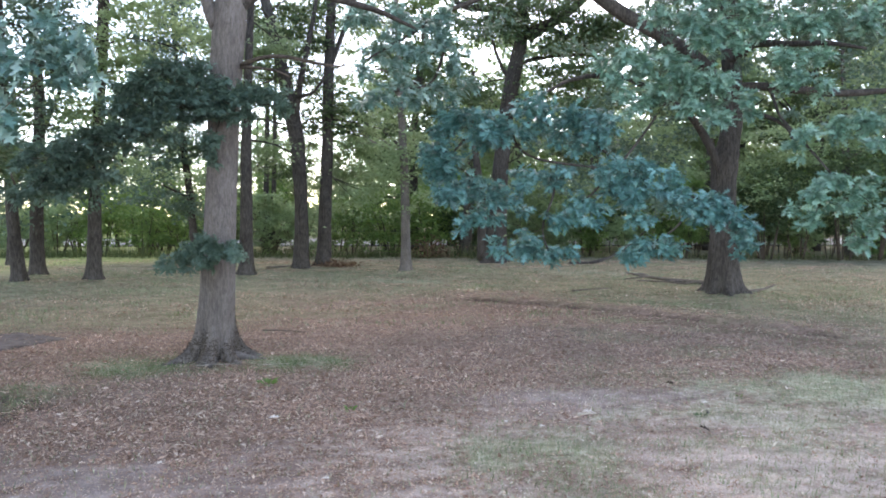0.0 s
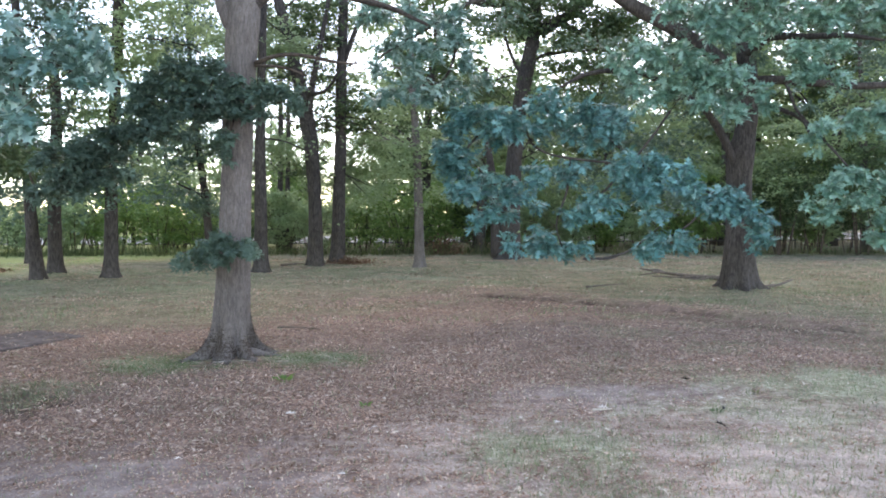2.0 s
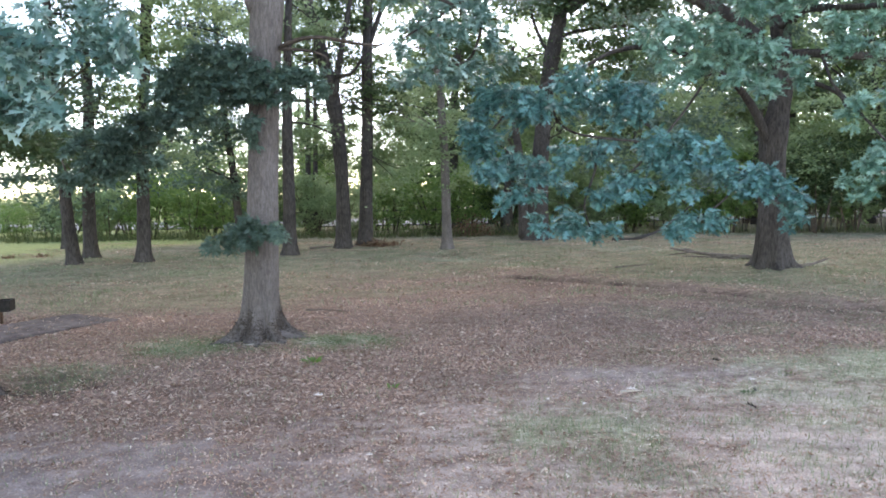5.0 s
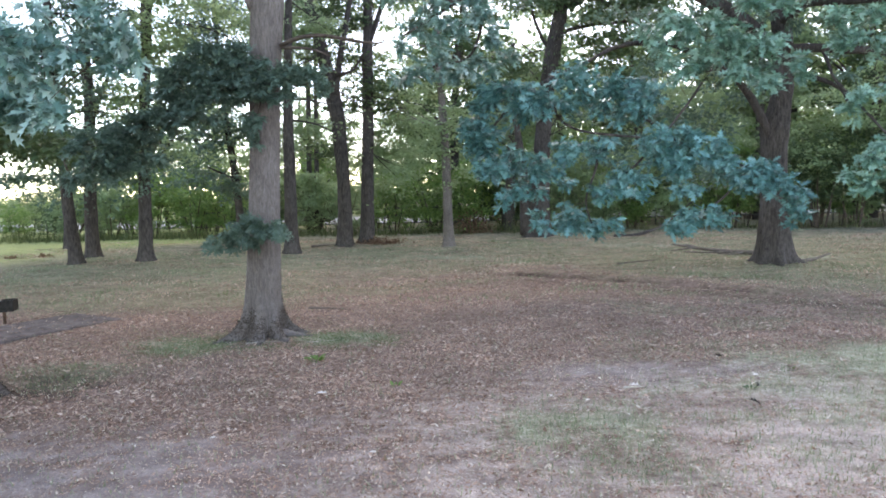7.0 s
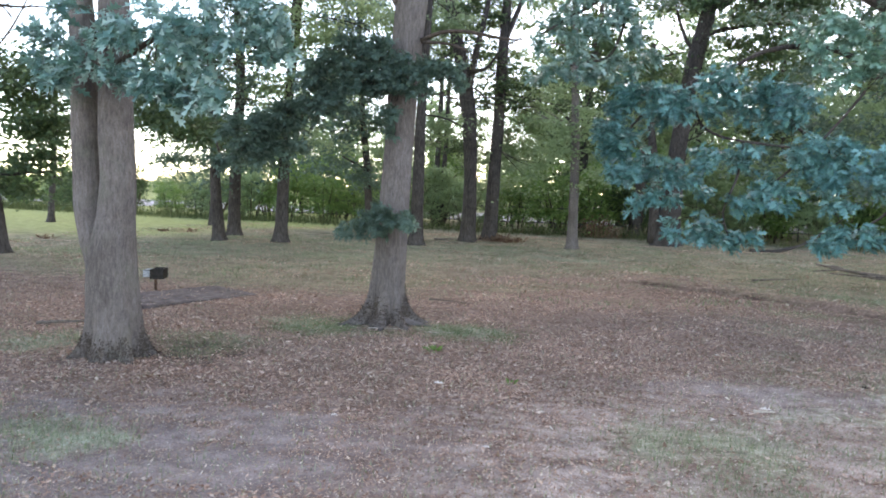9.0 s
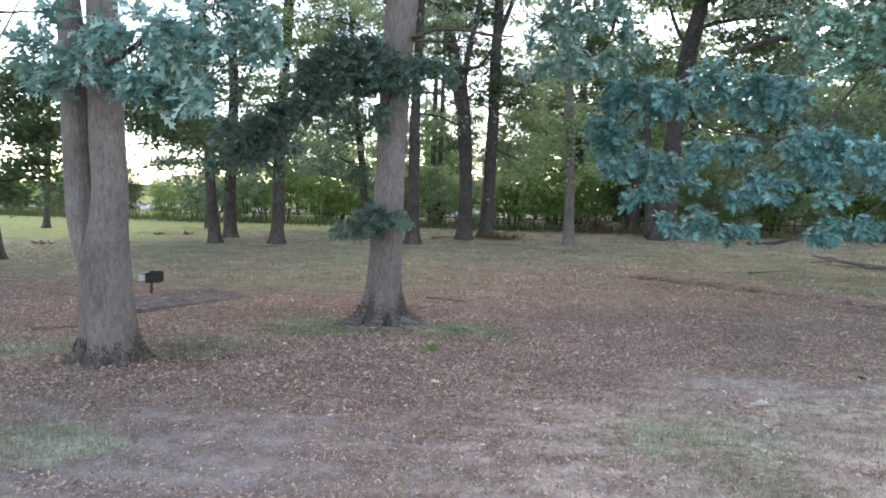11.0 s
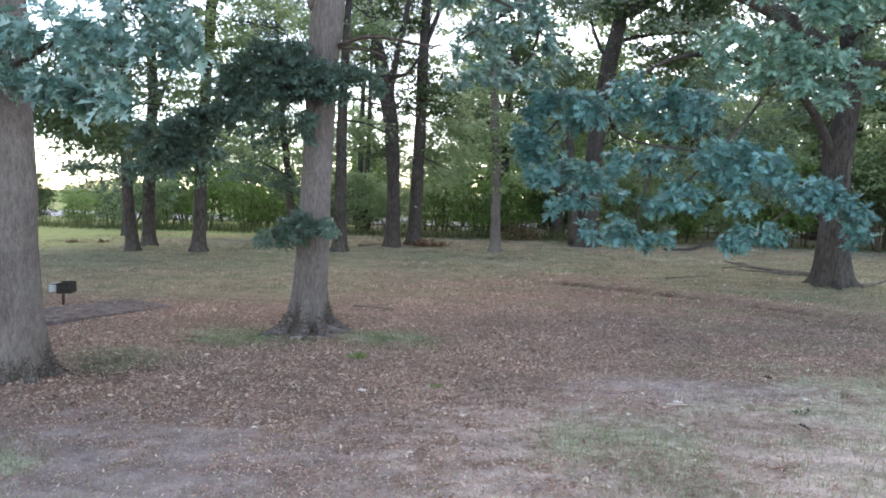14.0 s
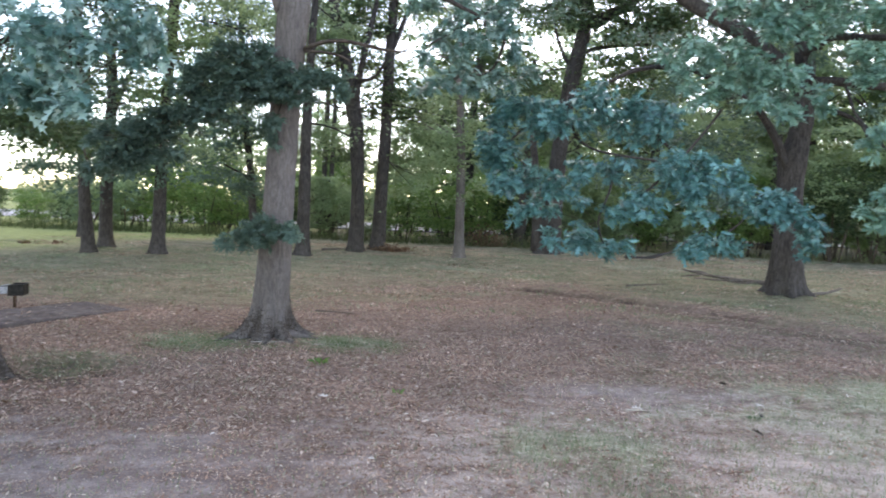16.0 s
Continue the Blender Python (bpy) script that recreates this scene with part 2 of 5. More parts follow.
CHIP = (np.array([(-0.6, -0.05, 0.05), (-0.05, 0.34, 0.24), (0.6, 0.08, 0.08), (0.12, -0.26, 0.20)]), [(0, 2, 1), (0, 3, 2)])
GRASSBLADE = (np.array([(0, -0.06, 0), (0, 0.06, 0), (0.35, 0, 1.0)]), [(0, 1, 2)])


def tube(points, radii, sides, rough=0.0, step=0.1, flare=0.0, lobes=5, seed=0):
    """A bent tapering stem through the points; rough: depth of the furrows; flare: root swell at the foot."""
    p, r = np.array(points, float), np.array(radii, float)
    far = np.concatenate([[0], np.cumsum(np.linalg.norm(np.diff(p, axis=0), axis=1))])
    n = max(2, int(far[-1] / step) + 1)
    s = np.linspace(0, far[-1], n)
    q = np.stack([np.interp(s, far, p[:, i]) for i in range(3)], 1)
    for _ in range(max(1, int(0.25 / step))):
        q[1:-1] = (q[:-2] + 2 * q[1:-1] + q[2:]) / 4
    rr = np.interp(s, far, r)
    t = np.gradient(q, axis=0)
    t /= np.linalg.norm(t, axis=1, keepdims=True) + 1e-9
    ref = np.array([0.0, 1.0, 0.0]) if abs(t[0, 1]) < 0.8 else np.array([1.0, 0, 0])
    u = np.cross(ref, t)
    u /= np.linalg.norm(u, axis=1, keepdims=True) + 1e-9
    w = np.cross(t, u)
    a = np.arange(sides) / sides * 2 * np.pi
    ring = rr[:, None] * np.ones((1, sides))
    g = np.random.default_rng(seed)
    if flare:
        ph = g.uniform(0, 6.28, 3)
        foot = np.exp(-s / 0.12)[:, None] + 0.16 * np.exp(-s / 0.45)[:, None]
        ring = ring * (1 + flare * foot * (0.7 + 0.5 * np.sin(lobes * a + ph[0]) + 0.35 * np.sin((2 * lobes - 3) * a + ph[1]) + 0.2 * np.sin((lobes * 3 + 1) * a + ph[2]))[None])
        ring = ring * (1 + 0.05 * np.exp(-s / 0.9)[:, None] * np.sin(lobes * a + ph[0])[None])
    if rough:
        k = rng.uniform(0, 50)
        for i in range(n):
            for j in range(sides):
                c, d = math.cos(a[j]), math.sin(a[j])
                ring[i, j] += rough * (noise.noise((c * 9 * rr[i] / 0.2 + k, d * 9 * rr[i] / 0.2, s[i] * 1.6)) + 0.5 * noise.noise((c * 2 + k, d * 2, s[i] * 0.9)))
    v = q[:, None] + ring[:, :, None] * (np.cos(a)[None, :, None] * u[:, None] + np.sin(a)[None, :, None] * w[:, None])
    v = v.reshape(-1, 3)
    f = [(i * sides + j, i * sides + (j + 1) % sides, (i + 1) * sides + (j + 1) % sides, (i + 1) * sides + j) for i in range(n - 1) for j in range(sides)]
    f += [tuple(reversed(range(sides))), tuple(range((n - 1) * sides, n * sides))]
    return v, f


def joined(pieces):
    v, f, o = [], [], 0
    for a, b in pieces:
        v.append(a)
        f += [tuple(i + o for i in q) for q in b]
        o += len(a)
    return np.concatenate(v), f


def part(name, mesh, parent, label=""):
    ob = new(name, mesh)
    ob.parent = parent
    return tagged(ob, label)


def thing(name, at, label, category, group=""):
    ob = new(name)
    ob.location = at
    ob.empty_display_size = 0.2
    return tagged(ob, label, category, group)


# ---- foliage ----
def fans(clusters, per_m2, leaf, droop=0.3, leaves=7, depth=0.75, towards=(0, -0.4, 0.25), face=(0, -0.35, 0.65), loose=0.4):
    """Drooping branchlets that fan out of flattened clumps (x, y, z, half width, half height), set with leaf rosettes.
    Returns places, turns, sizes, and each branchlet's end and root."""
    places, ahead, up, size, ends, roots = [], [], [], [], [], []
    for x, y, z, rx, rz in clusters:
        ry = depth * max(0.25, min(rx, 1.0))
        for _ in range(max(2, int(per_m2 * math.pi * rx * rz / 4.5))):
            a = rng.uniform(0, 6.28)
            way = np.array([math.cos(a), 0.8 * math.sin(a) - 0.25, rng.normal(0.05, 0.16)])
            far = rng.uniform(0.45, 0.85)
            root = np.array([x, y, z]) + rng.uniform(-1, 1, 3) * [0.5 * rx, 0.6 * ry, 0.75 * rz] - way * [0.2 * rx, 0.2 * ry, 0]
            end = root
            for s in np.linspace(0.25, 1.0, int(rng.integers(4, 7))):
                c = root + way * [far * rx * s, far * ry * s, far * rx * s] - np.array([0, 0, 0.55 * rz * s * s]) + rng.normal(size=3) * 0.25 * leaf
                out = way + np.array(towards) + rng.normal(size=3) * 0.3 - np.array([0, 0, 0.3 * s])
                out /= np.linalg.norm(out)
                side = np.cross(out, (0, 0, 1.0))
                side /= np.linalg.norm(side) + 1e-6
                top, spin = np.cross(side, out), rng.uniform(0, 6.28)
                for i in range(int(rng.integers(leaves - 2, leaves + 2))):
                    b = spin + i * 2.4
                    places.append(c - out * rng.uniform(0, 0.6 * leaf))
                    ahead.append(out * rng.uniform(0.2, 1.0) + 0.9 * (math.cos(b) * side + 0.55 * math.sin(b) * top) - np.array([0, 0, droop]))
                    up.append(out * 0.5 + np.array(face) + rng.normal(size=3) * loose)
                    size.append(leaf * rng.uniform(0.6, 1.25))
                end = c
            ends.append(end)
            roots.append(root)
    s = np.array(size)
    return np.array(places), frames_from(np.array(ahead), np.array(up)), np.stack([s, s * rng.uniform(0.6, 0.9, len(s)), s], 1), ends, roots


def clumps(boxes, leaf, spread=0.35, flat=0.3, seed=0):
    """Leaves in flat layered sprays; boxes: (x, y, z, half width, half depth, half height, sprays, leaves in a spray)."""
    g = np.random.default_rng(seed)
    pl = []
    for x, y, z, rx, ry, rz, m, k in boxes:
        d = g.normal(size=(m, 3))
        d /= np.linalg.norm(d, axis=1, keepdims=True)
        d *= g.uniform(0.05, 1, (m, 1)) ** 0.45
        c = np.array([x, y, z]) + d * [rx, ry, rz]
        a, sp = g.uniform(0, 6.28, (m, 1)), spread * g.uniform(0.5, 1.5, (m, 1))
        u, v, w = g.normal(size=(m, k)) * 1.45 * sp, g.normal(size=(m, k)) * 0.6 * sp, g.normal(size=(m, k)) * flat * 0.55 * sp
        o = np.stack([u * np.cos(a) - v * np.sin(a), u * np.sin(a) + v * np.cos(a), w + g.normal(0, 0.16, (m, 1)) * u - 0.12 * np.abs(u)], -1)
        pl.append((c[:, None] + o).reshape(-1, 3))
    p = np.concatenate(pl)
    n = len(p)
    ahead = g.normal(size=(n, 3)) * [1, 1, 0.35] - [0, 0, 0.3]
    up = g.normal(size=(n, 3)) * 0.6 + [0, -0.4, 0.65]
    s = leaf * g.uniform(0.6, 1.3, n)
    return p, frames_from(ahead, up), np.stack([s, s, s], 1)


def boughs(clusters, per_m2=10, leaves=85):
    """Boxes for clumps() from flattened clumps (x, y, z, half width, half height)."""
    return [(x, y, z, rx, 0.9 * min(rx, 1.3), rz, max(3, int(per_m2 * math.pi * rx * rz)), leaves) for x, y, z, rx, rz in clusters]


def crown(parent, origin, data, shape, material, name="crown", label=""):
    p, t, s = data[:3]
    return part(name, swarm(name, *shape, p - np.array(origin), t, s, material), parent, label)


def single_leaves(parent, origin, data, count, material):
    """The last leaves of a spray as objects of their own on one mesh."""
    me = swarm("leaf", *OAK, np.zeros((1, 3)), np.eye(3)[None], np.ones((1, 3)), material)
    for p, t, k in zip(data[0][-count:], data[1][-count:], data[2][-count:]):
        ob = part("leaf", me, parent)
        ob.matrix_basis = Matrix.Translation(p - np.array(origin)) @ Matrix(t.tolist()).to_4x4() @ Matrix.Diagonal((*k, 1))


def twigs(parent, origin, ends, roots, anchors, material, every=1):
    """Thin twigs from the leaf rosettes back towards the nearest bough."""
    pieces, a = [], np.array(anchors)
    for e, r in list(zip(ends, roots))[::every]:
        b = a[np.argmin(((a - r) ** 2).sum(1))]
        q = r + (b - r) * min(1, 0.5 / (np.linalg.norm(b - r) + 1e-6))
        pieces.append(tube([q - origin, r - origin, e - origin], [0.006, 0.004, 0.002], 3, step=0.3))
    v, f = joined(pieces)
    return tagged(part("twig_spray", mesh_from("twig_spray", v, f, material), parent), "thin brown twigs among the leaves", kind="stuff")


def stem(parent, origin, points, material, name="trunk", sides=14, rough=0.012, step=0.25, flare=0.0, lobes=5, seed=1, label=""):
    p = np.array(points)
    v, f = tube(p[:, :3] - np.array(origin), p[:, 3], sides, rough, step, flare, lobes, seed)
    return part(name, mesh_from(name, v, f, material), parent, label)


def moss(parent, trunk, top, n, material):
    """Small dark crumbs that cling to a trunk's flared foot, up to an uneven line."""
    me = trunk.data
    co, no = np.zeros(len(me.vertices) * 3), np.zeros(len(me.vertices) * 3)
    me.vertices.foreach_get("co", co)
    me.vertices.foreach_get("normal", no)
    co, no = co.reshape(-1, 3), no.reshape(-1, 3)
    pick = rng.integers(0, len(co), n * 16)
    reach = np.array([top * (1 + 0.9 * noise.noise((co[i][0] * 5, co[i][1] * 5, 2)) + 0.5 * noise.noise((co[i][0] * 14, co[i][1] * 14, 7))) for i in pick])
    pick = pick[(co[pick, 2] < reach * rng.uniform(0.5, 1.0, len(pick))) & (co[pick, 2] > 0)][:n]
    k, n_ = rng.uniform(0.012, 0.028, len(pick)), no[pick]
    along = rng.normal(size=n_.shape)
    along -= n_ * (along * n_).sum(1, keepdims=True)
    me = swarm("moss", *CURL, co[pick] + n_ * 0.004 + along * 0.018, frames_from(along, n_), np.stack([k, k, 0.25 * k], 1), material)
    tagged(part("moss", me, parent, "small dark crumbs on the root flare"), "small dark crumbs on the root flare", kind="stuff")


# ---- ground ----
def smooth(a, b, v):
    t = min(1.0, max(0.0, (v - a) / (b - a)))
    return t * t * (3 - 2 * t)


def blob(x, y, cx, cy, rx, ry):
    d = math.hypot((x - cx) / rx, (y - cy) / ry)
    d += 0.55 * noise.noise((x * 1.7, y * 1.7, 21)) + 0.35 * noise.noise((x * 5.0, y * 5.0, 4))
    return smooth(1.7, 0.3, d)


RIDGE = [(-0.9, 14.2), (1.0, 13.55), (2.3, 12.8), (3.6, 11.95), (4.6, 10.95), (5.3, 10.15), (5.7, 9.45)]


def cover(x, y):
    """Shares of grass, bare soil, sunny lawn, leaf litter and painted ground shade at a place of the plan."""
    w = 0.5 * noise.noise((x * 0.8, y * 0.8, 3)) + 0.25 * noise.noise((x * 2.1, y * 2.1, 8))
    edge = 5.45 + 0.42 * min(x, 2.5) if x > -1.5 else 4.8 + 0.2 * (x + 1.5)  # near rim of the litter
    bare = 0.8 * noise.noise((x * 2.6, y * 3.6, 15)) + 0.6 * noise.noise((x * 6.5, y * 8.0, 16))
    soil = smooth(1.1, -0.9, y - edge - 1.5 * w - 0.6 * bare) * max(0.45, min(0.95, 0.78 + 0.28 * bare))
    g_near = max(blob(x, y, 0.75, 4.75, 0.75, 0.75), blob(x, y, 2.6, 5.9, 1.1, 0.5), blob(x, y, 3.7, 6.6, 1.2, 0.8), blob(x, y, 2.6, 4.7, 1.3, 0.7) * 0.95, blob(x, y, 1.0, 4.1, 0.8, 0.4) * 0.7, blob(x, y, -3.5, 3.8, 0.5, 0.3))
    rim = 15.2 - 0.9 * max(0, x) if x > 0 else 14.2 - 0.35 * max(0, -x - 2)  # far rim of the litter
    far = smooth(-2.5, 3.0, y - rim + 3.5 * w) * 0.8
    side = smooth(4.2, 6.5, x - 0.35 * (y - 6) + w) * 0.65
    foot = max(blob(x, y, -1.6, 8.1, 0.65, 0.4), blob(x, y, -3.4, 7.8, 0.6, 0.5), blob(x, y, -4.1, 6.4, 0.6, 0.6) * 0.7, blob(x, y, -5.6, 6.0, 0.7, 0.5) * 0.8, blob(x, y, 4.6, 20.5, 1.6, 0.8), blob(x, y, -0.6, 18.2, 1.2, 0.8) * 0.8, blob(x, y, 7.0, 16.0, 1.6, 0.7)) * 0.8
    grass = min(1, max(g_near * 0.85 * (0.7 + w), far, side * 0.8, foot, smooth(11.5, 15, -x + 0.3 * y - 2) * 0.7))
    soil *= (1 - 0.8 * g_near) * (1 - 0.4 * smooth(-2.4, -0.8, x + w))
    soil = max(soil, min(0.8, 0.75 + 0.4 * bare) * max(blob(x, y, 1.6, 6.35, 1.3, 0.45), 0.8 * blob(x, y, 2.5, 5.75, 0.5, 0.25)))
    behind = smooth(3.0, 1.6, y)
    soil = soil * (1 - behind) + behind * (0.15 + 0.5 * smooth(-0.3, 0.3, noise.noise((x * 0.45, y * 0.45, 71)) + 0.4 * w))
    grass = max(grass, behind * 0.65 * smooth(0.0, 0.35, noise.noise((x * 0.35, y * 0.35, 81)) + 0.3 * w))
    lawn = smooth(-10.5, -15, x + 0.8 * w) * smooth(14, 20, y + 2 * w) + smooth(23, 26, y) * smooth(-6, -12, x)
    patch = 0.45 + 0.55 * smooth(-0.35, 0.25, noise.noise((x * 0.55, y * 0.7, 61)) + 0.25 * (9 - y) / 5)
    patch = 1 - (1 - patch) * smooth(9.0, 11.5, y + w) * smooth(1.5, -0.5, x + w)
    grass = max(grass, (1 - patch) * 0.9 * (1 - soil), 0.62 * smooth(9.0, 11.2, y + 1.5 * w) * smooth(-1.6, -3.6, x + w))
    sparse = smooth(-0.35, 0.35, noise.noise((x * 1.1, y * 1.3, 41)) + 0.3 * noise.noise((x * 3.1, y * 3.1, 43)))
    grass = max(grass, 0.45 * smooth(-0.5, 2.5, x) * sparse * smooth(4.5, 6.0, y))
    litter = patch * (1 - 0.78 * soil) * (1 - 0.75 * grass) * (1 - 0.8 * g_near) * (1 - min(1, lawn))
    # shade line under the bank painted dark, with darker litter before it
    ground_shade = 0.0
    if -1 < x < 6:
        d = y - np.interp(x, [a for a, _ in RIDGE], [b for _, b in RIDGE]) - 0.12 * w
        ground_shade = max(smooth(0.17, 0.02, abs(d + 0.05)) * max(0.25, min(1, 0.65 + noise.noise((x * 1.7, y * 1.7, 91)))), 0.55 * smooth(0.9, 0.1, abs(d + 0.7))) * smooth(-0.2, 1.2, x) * smooth(6.2, 5.4, x) * (0.8 + 0.8 * w)
    # dark patch painted for the shade beside the double oak's foot
    ground_shade = max(ground_shade, 0.6 * blob(x, y, -3.95, 6.05, 0.7, 0.55))
    lush = max(g_near * 0.7, foot * 0.65) * (0.8 + w)
    straw = max(smooth(0.7, 1.7, x + w - 0.2 * (y - 4)) * smooth(5.1, 4.2, y + w - 0.35 * (x - 1.5)), 0.75 * smooth(-1.9, 0.0, x + w) * smooth(7.6, 4.7, y + w)) * max(0.25, min(1, 0.7 + 0.5 * bare)) * (1 - 0.6 * blob(x, y, 0.7, 4.7, 0.6, 0.6)) * (1 - 0.85 * behind)
    return grass, soil, min(1, lawn * 0.75), max(0.12, litter) * (1 - 0.7 * max(0, min(1, ground_shade))), min(1, lush * (1 - 0.5 * straw)), max(0, min(0.8, ground_shade)), min(1, straw)



COVER = np.array([[cover(-16 + 0.1 * i, 2.5 + 0.1 * j) for j in range(255)] for i in range(290)])


def near_cover(x, y):
    """The cover at the nearest node of a coarse grid, for strewing."""
    return COVER[min(289, max(0, int((x + 16) * 10 + 0.5))), min(254, max(0, int((y - 2.5) * 10 + 0.5)))]


def height(x, y):
    h = 0.05 * noise.noise((x * 0.35, y * 0.35, 0)) + 0.025 * noise.noise((x * 1.3, y * 1.3, 5))
    if -2 < x < 8 and 8 < y < 17:  # low bank along the far rim of the leaf bed
        yr = np.interp(x, [a for a, _ in RIDGE], [b for _, b in RIDGE])
        d = (y - yr) * 0.75
        h += 0.08 * smooth(-0.06, 0.10, d) * smooth(2.2, 0.3, d) * smooth(-0.3, 0.8, x) * smooth(6.5, 5, x)
    for cx, cy, k in ((-2.67, 8.25, 0.02), (6.1, 15.0, 0.04), (-4.49, 5.61, 0.02)):
        h += k * math.exp(-((x - cx) ** 2 + (y - cy) ** 2) / 0.8)
    return h * smooth(2.0, 4.0, y) * smooth(70, 40, abs(x)) * smooth(70, 40, y)


def ground():
    def axis(lo, hi, step, reach):
        mid = list(np.arange(lo, hi, step))
        out = [hi + (reach - hi) * (i / 24) ** 3 for i in range(25)]
        back = [lo - (reach + lo) * (i / 24) ** 3 for i in range(24, 0, -1)]
        return back + mid + out

    xs, ys = axis(-10, 10, 0.075, 900), axis(3, 24, 0.06, 900)
    ys = [y for y in axis(-9, 3, 0.2, 900) if y < 2.95] + [y for y in ys if y >= 3]
    v = [(x, y, height(x, y)) for y in ys for x in xs]
    k = len(xs)
    f = [(j * k + i, j * k + i + 1, (j + 1) * k + i + 1, (j + 1) * k + i) for j in range(len(ys) - 1) for i in range(k - 1)]
    me = mesh_from("ground", v, f, GROUND)
    shares = [cover(x, y) for x, y, _ in v]
    for n, name in ((0, "grass"), (1, "soil"), (2, "lawn"), (4, "lush"), (5, "ground_shade"), (6, "straw")):
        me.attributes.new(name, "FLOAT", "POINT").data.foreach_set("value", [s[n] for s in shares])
    return tagged(new("ground", me), "park ground of brown leaf litter, worn soil and thin mown grass", "ground", kind="structure")


ground()


def scatter(count, x0, x1, y0, y1, weight, falloff=1.0):
    """Random places in a stretch of the plan, kept by the weight of the cover there; nearer ones denser."""
    out = []
    while len(out) < count:
        y = y0 + (y1 - y0) * rng.random() ** falloff - rng.exponential(0.3)
        x = rng.uniform(max(x0, -1.05 * y - 1.0 - rng.exponential(0.7)), min(x1, 0.68 * y + 1.2 + rng.exponential(0.7)))
        if rng.random() < weight(x, y):
            out.append((x, y, height(x, y)))
    return np.array(out)


def flat_turns(n, tilt):
    a = rng.uniform(0, 6.28, n)
    ahead = np.stack([np.cos(a), np.sin(a), rng.normal(0, tilt, n)], 1)
    up = np.stack([rng.normal(0, tilt, n), rng.normal(0, tilt, n), np.ones(n)], 1)
    return frames_from(ahead, up)


PAD = (-6.03, 9.03, 62.2, 1.75, 1.12)  # middle, turn, length and width of the concrete pad


def on_pad(x, y):
    c, d = math.cos(radians(PAD[2])), math.sin(radians(PAD[2]))
    u, v = (x - PAD[0]) * c + (y - PAD[1]) * d, (y - PAD[1]) * c - (x - PAD[0]) * d
    return abs(u) < PAD[3] / 2 and abs(v) < PAD[4] / 2


def litter():
    p = scatter(270000, -15, 12, 2.9, 23, lambda x, y: near_cover(x, y)[3] ** 1.3, 1.75)
    for q in p:
        if on_pad(q[0], q[1]):
            q[2] = 0.034 if rng.random() < 0.12 else -0.2
    s = 0.0235 * rng.uniform(0.5, 1.35, len(p)) * np.where(rng.random(len(p)) < 0.05, 2.0, 1.0)
    s *= np.array([1 - 0.68 * near_cover(q[0], q[1])[1] for q in p])
    me = swarm("leaf_litter", *CHIP, p + [0, 0, 0.004], flat_turns(len(p), 0.4), np.stack([s * 1.15, s * rng.uniform(0.5, 1.0, len(p)), s * rng.uniform(0.2, 0.9, len(p))], 1), LITTER)
    tagged(new("leaf_litter", me), "dry brown and tan oak leaves strewn over the ground", "leaf litter", kind="stuff")


def grass():
    p = scatter(110000, -13, 11, 3.0, 22, lambda x, y: max(0.6 * near_cover(x, y)[0], near_cover(x, y)[4], 0.06), 1.6)
    s = rng.uniform(0.025, 0.065, len(p))
    me = swarm("short_grass", *GRASSBLADE, p - [0, 0, 0.004], flat_turns(len(p), 0.25), np.stack([s, s * 0.9, s], 1), GRASS)
    tagged(new("short_grass", me), "thin short grass, dry and grey-green", "grass", kind="stuff")


rng = np.random.default_rng(101)
litter()
grass()


def far_litter():
    """Drifts of leaves and dry straw out on the thin grass."""
    p = scatter(30000, -16, 14, 12, 27, lambda x, y: smooth(-0.15, 0.45, noise.noise((x * 0.45, y * 0.9, 31))) + 0.08, 0.9)
    k = 0.042 * rng.uniform(0.5, 1.4, len(p))
    me = swarm("leaf_drift", *CHIP, p + [0, 0, 0.006], flat_turns(len(p), 0.4), np.stack([k, k, k * 0.6], 1), LITTER)
    tagged(new("leaf_drift", me), "thin drifts of dry leaves on the grass", "leaf litter", kind="stuff")
    p = scatter(16000, -16, 14, 11, 27, lambda x, y: smooth(0.05, 0.5, noise.noise((x * 0.5, y * 0.8, 77))) + 0.04, 0.9)
    k = rng.uniform(0.05, 0.13, len(p))
    me = swarm("grass_tufts", *GRASSBLADE, p - [0, 0, 0.004], flat_turns(len(p), 0.3), np.stack([k, k * 1.2, k * 0.7], 1), GRASS)
    tagged(new("grass_tufts", me), "scattered longer tufts of dull green grass", "grass", kind="stuff")


far_litter()


def grass_patch(cx, cy, rx, ry, n, material, tall=0.032):
    """Blades that stand in an uneven patch, thinning outwards."""
    d = rng.normal(size=(n, 2)) * 0.6
    x, y = cx + rx * d[:, 0], cy + ry * d[:, 1]
    keep = np.array([noise.noise((a * 3.1, b * 3.1, 6)) for a, b in zip(x, y)]) > rng.uniform(-0.7, 0.35, n)
    x, y = x[keep], y[keep]
    p = np.stack([x, y, [height(u, v) - 0.004 for u, v in zip(x, y)]], 1)
    k = tall * rng.uniform(0.4, 1.2, len(x))
    me = swarm("grass_patch", *GRASSBLADE, p, flat_turns(len(x), 0.3), np.stack([k * 0.9, k * 1.1, k], 1), material)
    tagged(new("grass_patch", me), "dull green grass patch among the dry leaves", "grass", kind="stuff")


